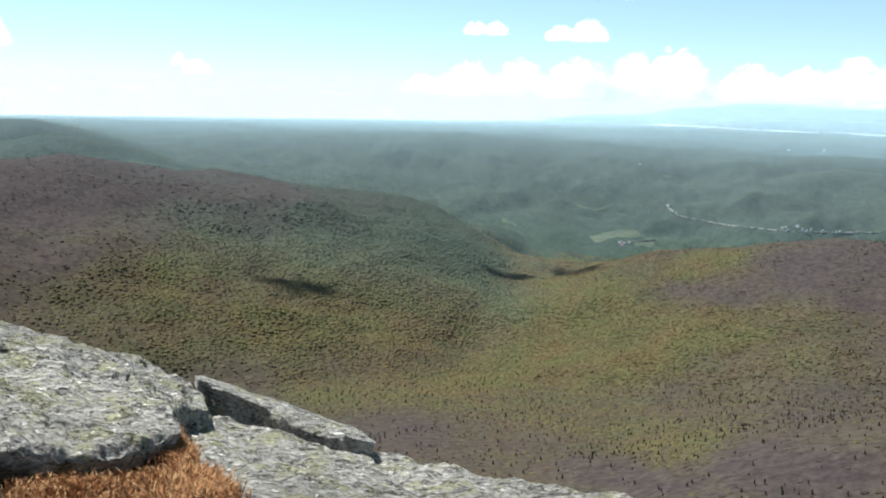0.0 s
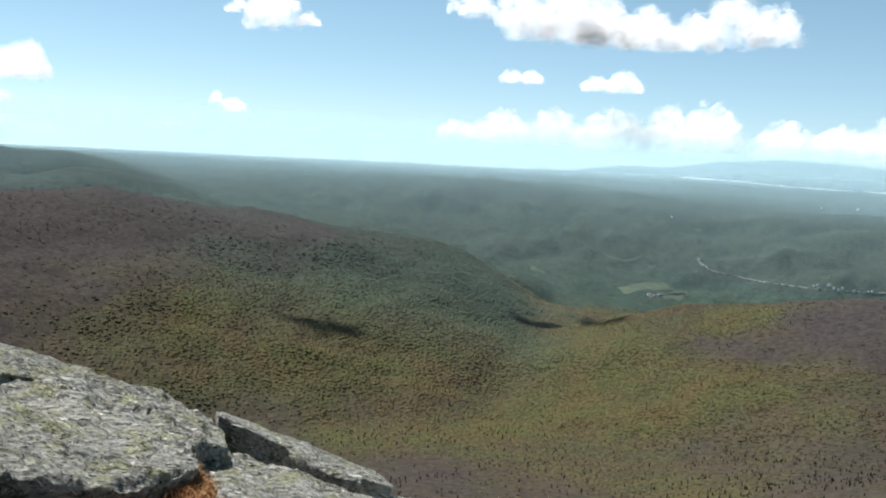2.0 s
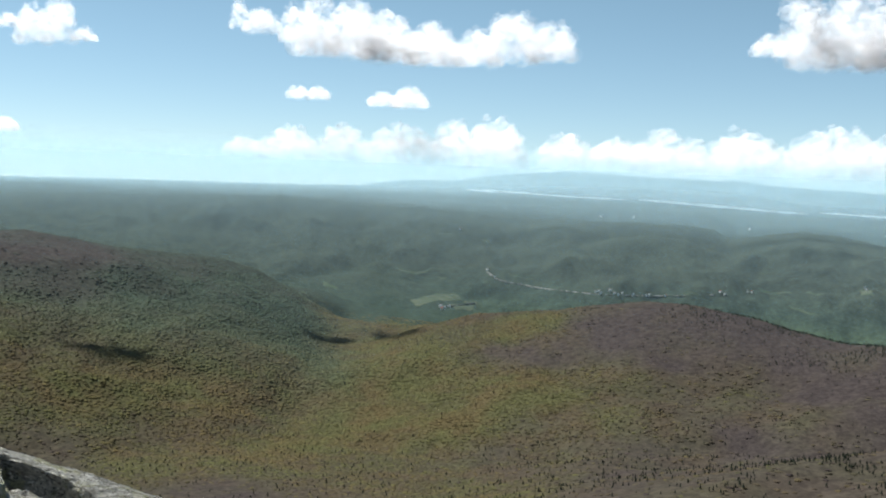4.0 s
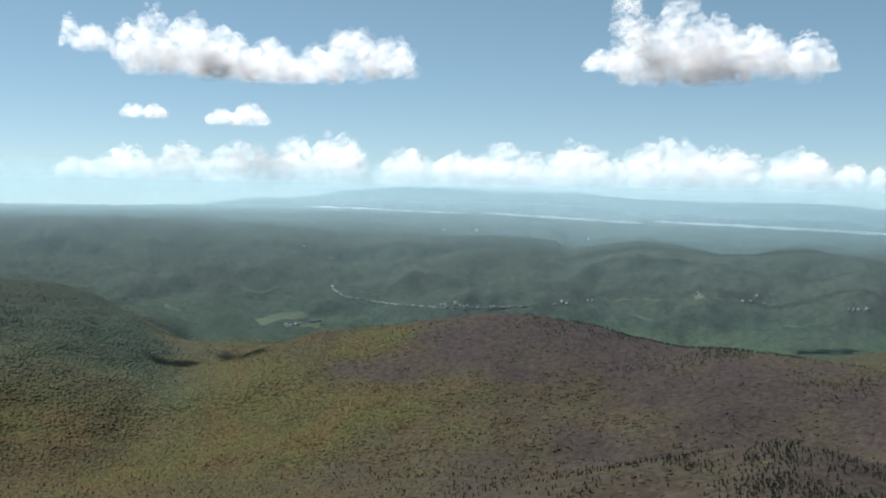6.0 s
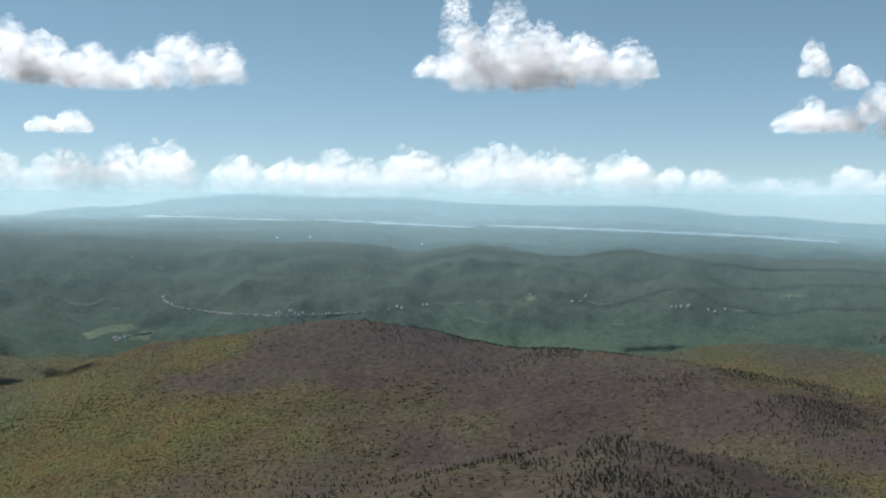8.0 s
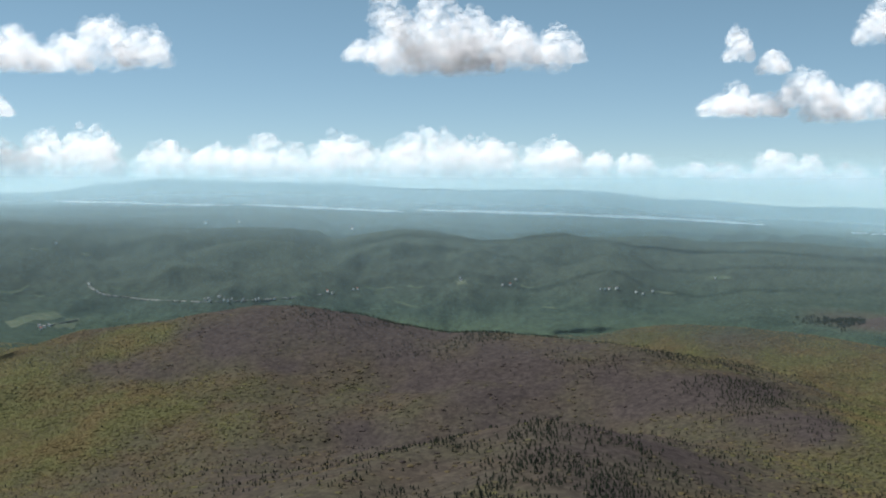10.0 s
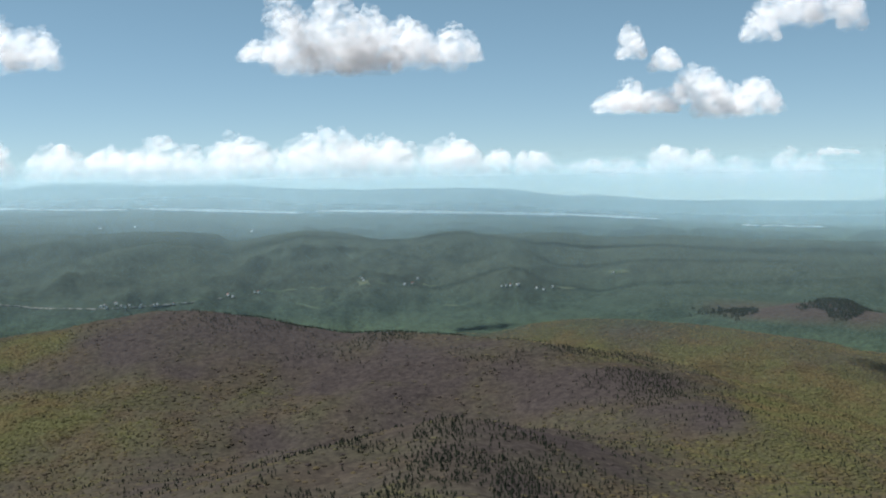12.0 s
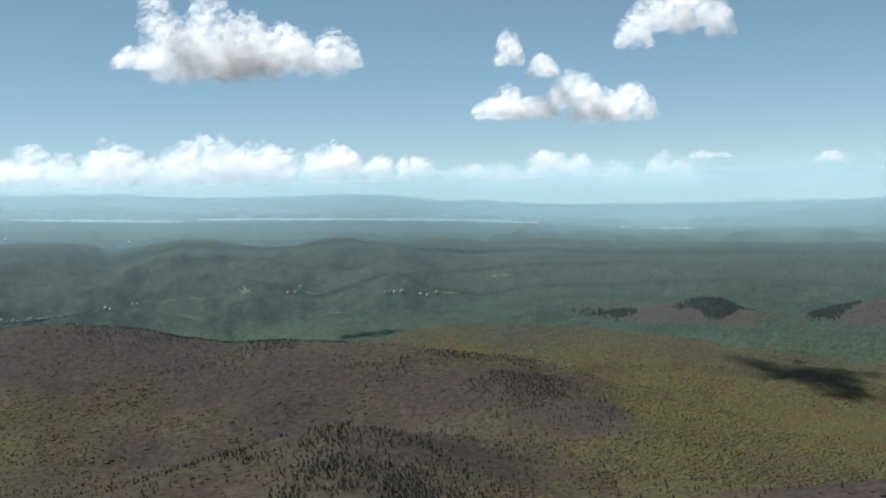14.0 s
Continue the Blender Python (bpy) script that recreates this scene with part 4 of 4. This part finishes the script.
cloud([(6.9, 3.21, 0.8, 0.66), (8.2, 3.21, 0.95, 0.93)], 11, "small flat cumulus cloud", 4600)
cloud([(-11.6, 1.57, 0.35, 0.58), (-10.8, 1.23, 0.65, 0.62)], 12, "small flat shred of cloud", 4600)
cloud([(-13.6, 0.25, 0.35, 0.35)], 13, "tiny puff of cloud")
cloud([(-17.1, 0.15, 0.4, 0.3)], 14, "tiny puff of cloud")
cloud([(-21.6, 1.1, 0.9, 0.5), (-23.4, 0.3, 1.2, 0.8), (-21.8, 0.0, 1.5, 0.6), (-19.8, -0.3, 1.3, 0.5)], 15, "broken low cumulus over the mountains")
# the bank along the horizon
FAR = 4570
cloud([(4, 0.28, 3.45, 1.07), (9.8, 0.16, 4.5, 1.48), (0.2, 0.51, 1.1, 0.87), (2.4, 0.48, 1.65, 1.44), (5, 0.45, 1.7, 1.67), (7.9, 0.42, 2.05, 1.85), (10.5, 0.38, 1.6, 2.15), (12.4, 0.34, 1.5, 2.62), (13.2, 0.18, 1.05, 2.32)], 16, "bank of cumulus along the horizon", FAR)
cloud([(18.8, 0.32, 4.45, 1.34), (24.8, 0.19, 5.4, 1.89), (32.5, 0.23, 4.9, 1.75), (16, 0.53, 1.7, 1.56), (18.7, 0.55, 1.55, 1.45), (21.1, 0.22, 2.25, 2.24), (24.5, 0.24, 1.85, 2.4), (28.6, 0.27, 2.45, 2.62), (31.3, 0.28, 1.9, 2.19), (34.9, 0.35, 1.75, 2), (37.2, 0.68, 0.9, 0.99), (38.9, 0.69, 1.1, 0.95)], 17, "long pale bank of cumulus along the horizon", FAR)
cloud([(40.7, 0.29, 4.45, 0.67), (46.3, -0.03, 3.85, 0.89), (37.1, 0.5, 0.8, 0.92), (39.1, 0.51, 1.15, 0.78), (41.7, 0.43, 1, 0.73), (43.2, 0.22, 1.15, 0.92), (45.5, 0.1, 1.35, 1.61), (47.1, 0.11, 0.85, 1.41), (48.8, -0.21, 1.35, 1.21)], 18, "row of small cumulus along the horizon", FAR)
cloud([(51, -0.05, 0.85, 1.53), (52.1, -0.36, 0.95, 1.53)], 19, "small cumulus low over the horizon", FAR)
cloud([(52.9, 1.09, 0.6, 0.38), (53.7, 1.12, 0.6, 0.22)], 22, "thin grey shred of cloud", FAR)
cloud([(58.8, 0.68, 0.75, 0.58)], 20, "thin grey shred of cloud", FAR)
cloud([(58.3, -0.18, 0.5, 0.32), (59.3, -0.21, 0.4, 0.37)], 21, "tiny puffs of cloud near the horizon", FAR)


def passing_cloud(start, end, width, seed, reach=2600, thick=0.5, label="passing cumulus cloud that shades the slope"):
    """A cloud high overhead; its shadow lies on the land between two sight lines."""
    rs = np.random.RandomState(seed)
    a, c = Vector(meet(*start)), Vector(meet(*end))
    n = max(12, int((c - a).length / width * 16))
    pts = []
    for _ in range(n):
        u = rs.rand()
        p = a.lerp(c, u) + TO_SUN * reach
        w = width * (0.35 + 0.65 * math.sin(math.pi * min(max(u, 0.08), 0.92)))
        pts.append((p.x + rs.normal(0, w * 0.4), p.y + rs.normal(0, w * 0.4), p.z + rs.uniform(0, w * 0.5), w * rs.uniform(0.25, 0.6)))
    pts = np.array(pts)
    shapes, fcs = PUFFS[2]
    v, fc, _ = stamp(shapes, fcs, pts[:, 0], pts[:, 1], pts[:, 2], pts[:, 3], np.full(n, 0.6), rs)
    ob = new("cumulus_cloud", mesh_from("cumulus_cloud", v, fc, m_cloud, True, thick=np.full(len(v), thick)))
    return tagged(ob, label, "cloud")


passing_cloud((-8.2, -8.7), (-3.9, -9.4), 26, 41)
passing_cloud((3.6, -8.2), (5.6, -8.5), 34, 42)
passing_cloud((6.9, -8.1), (9.0, -8.0), 30, 43)
passing_cloud((55.6, -8.8), (59.9, -10.2), 92, 44)
passing_cloud((35.0, -7.35), (37.6, -7.0), 36, 45)


# ---- the valley: meadows, roads, houses ----
def meadow(corners, label="pale green meadow in the valley", mat=None, lift=0.8, size=0.62):
    n, m = 14, 6
    cb, ce = sum(c[0] for c in corners) / 4, sum(c[1] for c in corners) / 4
    q = [Vector(meet(cb + (c[0] - cb) * size, ce + (c[1] - ce) * size)) for c in corners]
    u, v = np.meshgrid(np.linspace(0, 1, n), np.linspace(0, 1, m))
    px = (q[0].x * (1 - u) + q[1].x * u) * (1 - v) + (q[3].x * (1 - u) + q[2].x * u) * v
    py = (q[0].y * (1 - u) + q[1].y * u) * (1 - v) + (q[3].y * (1 - u) + q[2].y * u) * v
    edge = np.clip(4 * np.minimum(np.minimum(u, 1 - u), np.minimum(v, 1 - v)), 0, 1)
    px, py = px + fbm(px, py, 60, 3) * 9 * (1 - edge), py + fbm(px + 500, py, 60, 3) * 14 * (1 - edge)
    pz = height(px, py) + lift
    low = height(px, py) - 1.0
    top, base = np.stack([px, py, pz], -1).reshape(-1, 3), np.stack([px, py, low], -1).reshape(-1, 3)
    rim = [j for j in range(n)] + [i * n + n - 1 for i in range(1, m)] + [(m - 1) * n + j for j in range(n - 2, -1, -1)] + [i * n for i in range(m - 2, 0, -1)]
    side = [(rim[i], rim[(i + 1) % len(rim)], n * m + rim[(i + 1) % len(rim)], n * m + rim[i]) for i in range(len(rim))]
    ob = new("meadow", mesh_from("meadow", np.concatenate([top, base]), np.concatenate([grid_faces(m, n), np.array(side)]), mat or m_meadow, False))
    return tagged(ob, label, "meadow", kind="structure")


for c in ([(8.73, -6.37), (10.90, -6.02), (11.34, -6.32), (9.02, -6.67)], [(10.61, -6.56), (11.93, -6.34), (12.07, -6.59), (10.83, -6.79)],
          [(3.93, -5.53), (5.29, -5.81), (5.08, -5.98), (4.06, -5.78)], [(7.18, -4.72), (10.26, -4.73), (10.25, -4.85), (7.32, -4.84)],
          [(9.75, -5.15), (10.62, -5.29), (10.47, -5.36), (9.82, -5.24)], [(12.82, -4.81), (15.35, -5.07), (15.20, -5.19), (12.96, -4.96)],
          [(20.52, -5.64), (23.59, -5.48), (23.90, -5.60), (20.67, -5.75)], [(9.18, -2.92), (10.92, -3.05), (11.21, -3.16), (9.61, -3.10)],
          [(11.79, -3.27), (12.82, -3.35), (12.67, -3.45), (11.94, -3.42)]):
    meadow(c, size=1.0 if c[0][1] < -6 else 0.62)
for c in ([(25.04, -5.07), (27.42, -5.02), (27.34, -5.16), (25.20, -5.22)], [(29.79, -4.72), (30.70, -4.73), (30.93, -5.06), (30.25, -5.07)],
          [(33.11, -4.90), (34.24, -4.94), (34.16, -5.05), (33.27, -5.05)], [(31.00, -4.85), (31.61, -4.90), (31.53, -5.02), (31.08, -4.98)],
          [(34.17, -5.87), (34.77, -5.97), (35.52, -6.22), (34.48, -6.14)], [(39.72, -5.15), (41.28, -5.25), (41.14, -5.37), (39.86, -5.30)],
          [(26.43, -5.55), (28.58, -5.98), (28.27, -6.11), (26.58, -5.73)], [(41.96, -4.32), (43.75, -4.34), (43.62, -4.44), (42.65, -4.48)],
          [(27.50, -4.93), (28.72, -5.03), (28.72, -5.11), (27.65, -5.11)]):
    meadow(c)


def road(way, width, label):
    p = [Vector(meet(*c)) for c in way]
    left, right = [], []
    for i, q in enumerate(p):
        d = (p[min(i + 1, len(p) - 1)] - p[max(i - 1, 0)])
        n = Vector((-d.y, d.x, 0)).normalized() * width * 0.5
        left.append((q.x + n.x, q.y + n.y, q.z + 3))
        right.append((q.x - n.x, q.y - n.y, q.z + 3))
    low = [(a, c, e - 5) for a, c, e in left + right]
    k = len(p)
    v = left + right + low
    f = [(i, i + 1, k + i + 1, k + i) for i in range(k - 1)] + [(i, i + 1, 2 * k + i + 1, 2 * k + i) for i in range(k - 1)] + [(k + i, k + i + 1, 3 * k + i + 1, 3 * k + i) for i in range(k - 1)]
    return tagged(new("road", mesh_from("road", v, np.array(f), m_road, True)), label, "road", kind="structure")


road([(12.26, -4.67), (12.35, -4.80), (12.49, -4.92), (12.65, -5.06), (12.82, -5.17), (13.3, -5.28), (13.85, -5.36), (14.6, -5.47), (15.35, -5.55), (16.4, -5.63), (17.47, -5.69),
      (18.5, -5.70), (19.45, -5.70), (20.52, -5.66), (22, -5.56), (23.43, -5.45)], 6, "pale road winding along the valley floor to the village")
road([(10.1, -6.72), (10.6, -6.62), (11.2, -6.5), (11.8, -6.42)], 5, "pale farm track beside the meadow")


def house_meshes(long, wide, tall, roof_mat):
    a, c = long / 2, wide / 2
    wv = [(-a, -c, -2), (a, -c, -2), (a, c, -2), (-a, c, -2), (-a, -c, tall), (a, -c, tall), (a, c, tall), (-a, c, tall), (-a, 0, tall + c * 0.8), (a, 0, tall + c * 0.8)]
    bm = bmesh.new()
    vs = [bm.verts.new(v) for v in wv]
    for f in ((0, 1, 5, 4), (2, 3, 7, 6), (1, 2, 6, 9, 5), (3, 0, 4, 8, 7)):
        bm.faces.new([vs[i] for i in f])
    wall = bpy.data.meshes.new("wall")
    bm.to_mesh(wall)
    bm.free()
    wall.materials.append(m_white)
    o, e = 0.5, c * 0.8
    rv = []
    for z0 in (0.0, 0.3):
        rv += [(-a - o, -c - o, tall - 0.4 + z0), (a + o, -c - o, tall - 0.4 + z0), (a + o, 0, tall + e + z0 + 0.05), (-a - o, 0, tall + e + z0 + 0.05), (a + o, c + o, tall - 0.4 + z0), (-a - o, c + o, tall - 0.4 + z0)]
    bm = bmesh.new()
    vs = [bm.verts.new(v) for v in rv]
    for f in ((0, 1, 2, 3), (3, 2, 4, 5), (6, 7, 8, 9), (9, 8, 10, 11), (0, 1, 7, 6), (5, 4, 10, 11), (0, 3, 9, 6), (3, 5, 11, 9), (1, 2, 8, 7), (2, 4, 10, 8)):
        bm.faces.new([vs[i] for i in f])
    bmesh.ops.recalc_face_normals(bm, faces=bm.faces)
    roof = bpy.data.meshes.new("roof")
    bm.to_mesh(roof)
    bm.free()
    roof.materials.append(roof_mat)
    return wall, roof


KINDS = [house_meshes(5.5, 4, 2.8, m_roof), house_meshes(6, 4, 2.8, m_red), house_meshes(4.5, 3.6, 2.6, m_roof), house_meshes(8, 4.6, 3.0, m_roof)]
SITES = [(10.10, -6.67), (10.32, -6.73), (10.54, -6.65), (10.17, -6.79), (17.77, -5.65), (18.00, -5.68), (17.92, -5.60), (18.45, -5.54), (18.68, -5.65), (18.87, -5.70), (19.06, -5.61), (19.54, -5.73),
         (19.60, -5.65), (20.21, -5.70), (20.36, -5.67), (21.13, -5.64), (23.74, -5.34), (23.97, -5.38), (10.92, -2.78), (17.84, -1.9), (19.44, -1.9), (12.37, -4.77), (12.74, -5.11),
         (25.01, -5.23), (25.23, -5.19), (30.32, -4.66), (30.39, -4.74), (32.44, -5.01), (32.81, -4.97), (33.08, -4.72), (37.26, -5.20), (37.48, -5.16), (37.70, -5.14), (38.06, -5.11),
         (39.00, -5.25), (39.33, -5.34), (39.79, -5.23), (42.77, -4.52), (24.96, -2.22)]
rs = np.random.RandomState(77)
for k, (bq, eq) in enumerate(SITES):
    wall, roof = KINDS[rs.randint(0, 4)]
    hx, hy, hz0 = meet(bq, eq)
    house = new("house")
    house.matrix_basis = pose(hx, hy, hz0 + 3, 0, 0, rs.uniform(0, 180))
    part("wall", wall, house)
    part("roof", roof, house)
    tagged(house, "small white farmhouse with a gabled roof in the valley", "house", "houses in the valley")

# ---- single spruces on the near knob ----
def spruce_meshes(seed):
    r = np.random.RandomState(seed)
    v, f = [], []
    for k in range(6):
        z0, z1, rad = 0.10 + 0.14 * k, 0.34 + 0.14 * k, 0.20 * (1 - k / 6.6)
        n = len(v)
        v.append((r.normal(0, 0.01), r.normal(0, 0.01), min(z1, 1.0)))
        for i in range(9):
            a = i / 9 * 6.283 + k
            q = rad * (r.uniform(0.95, 1.25) if i % 2 else r.uniform(0.5, 0.75))
            v.append((math.cos(a) * q, math.sin(a) * q, z0 + r.uniform(-0.03, 0.03)))
        f += [(n, n + 1 + i, n + 1 + (i + 1) % 9) for i in range(9)]
    crown = mesh_from("crown", v, f, m_fir)
    tv = [(math.cos(i * 1.047) * rad, math.sin(i * 1.047) * rad, z) for z, rad in ((-0.06, 0.022), (0.5, 0.014), (0.95, 0.004)) for i in range(6)]
    trunk = mesh_from("trunk", tv, grid_faces(3, 6, True), m_bark, True)
    return trunk, crown


SPRUCES = [spruce_meshes(s) for s in (1, 2, 3, 4)]
x, y, rs = scatter(9.5, 880, 1150, 23, 44, 51)
z = height(x, y)
d = np.hypot(x, y)
order = np.argsort(-step(fbm(x, y, 70, 3), -0.5, 0.3) - 0.5 * rs.rand(len(x)) - 0.004 * (z + 300))[:170]
for i in order:
    trunk, crown = SPRUCES[rs.randint(0, 4)]
    tree = new("spruce_tree")
    s = rs.uniform(3.2, 5.6)
    tree.matrix_basis = pose(x[i], y[i], z[i] + 0.3, 0, 0, rs.uniform(0, 360)) @ Matrix.Diagonal((s, s, s, 1))
    part("trunk", trunk, tree)
    part("crown", crown, tree)
    tagged(tree, "dark green spruce standing on the near wooded knob", "tree", "spruces on the knob")
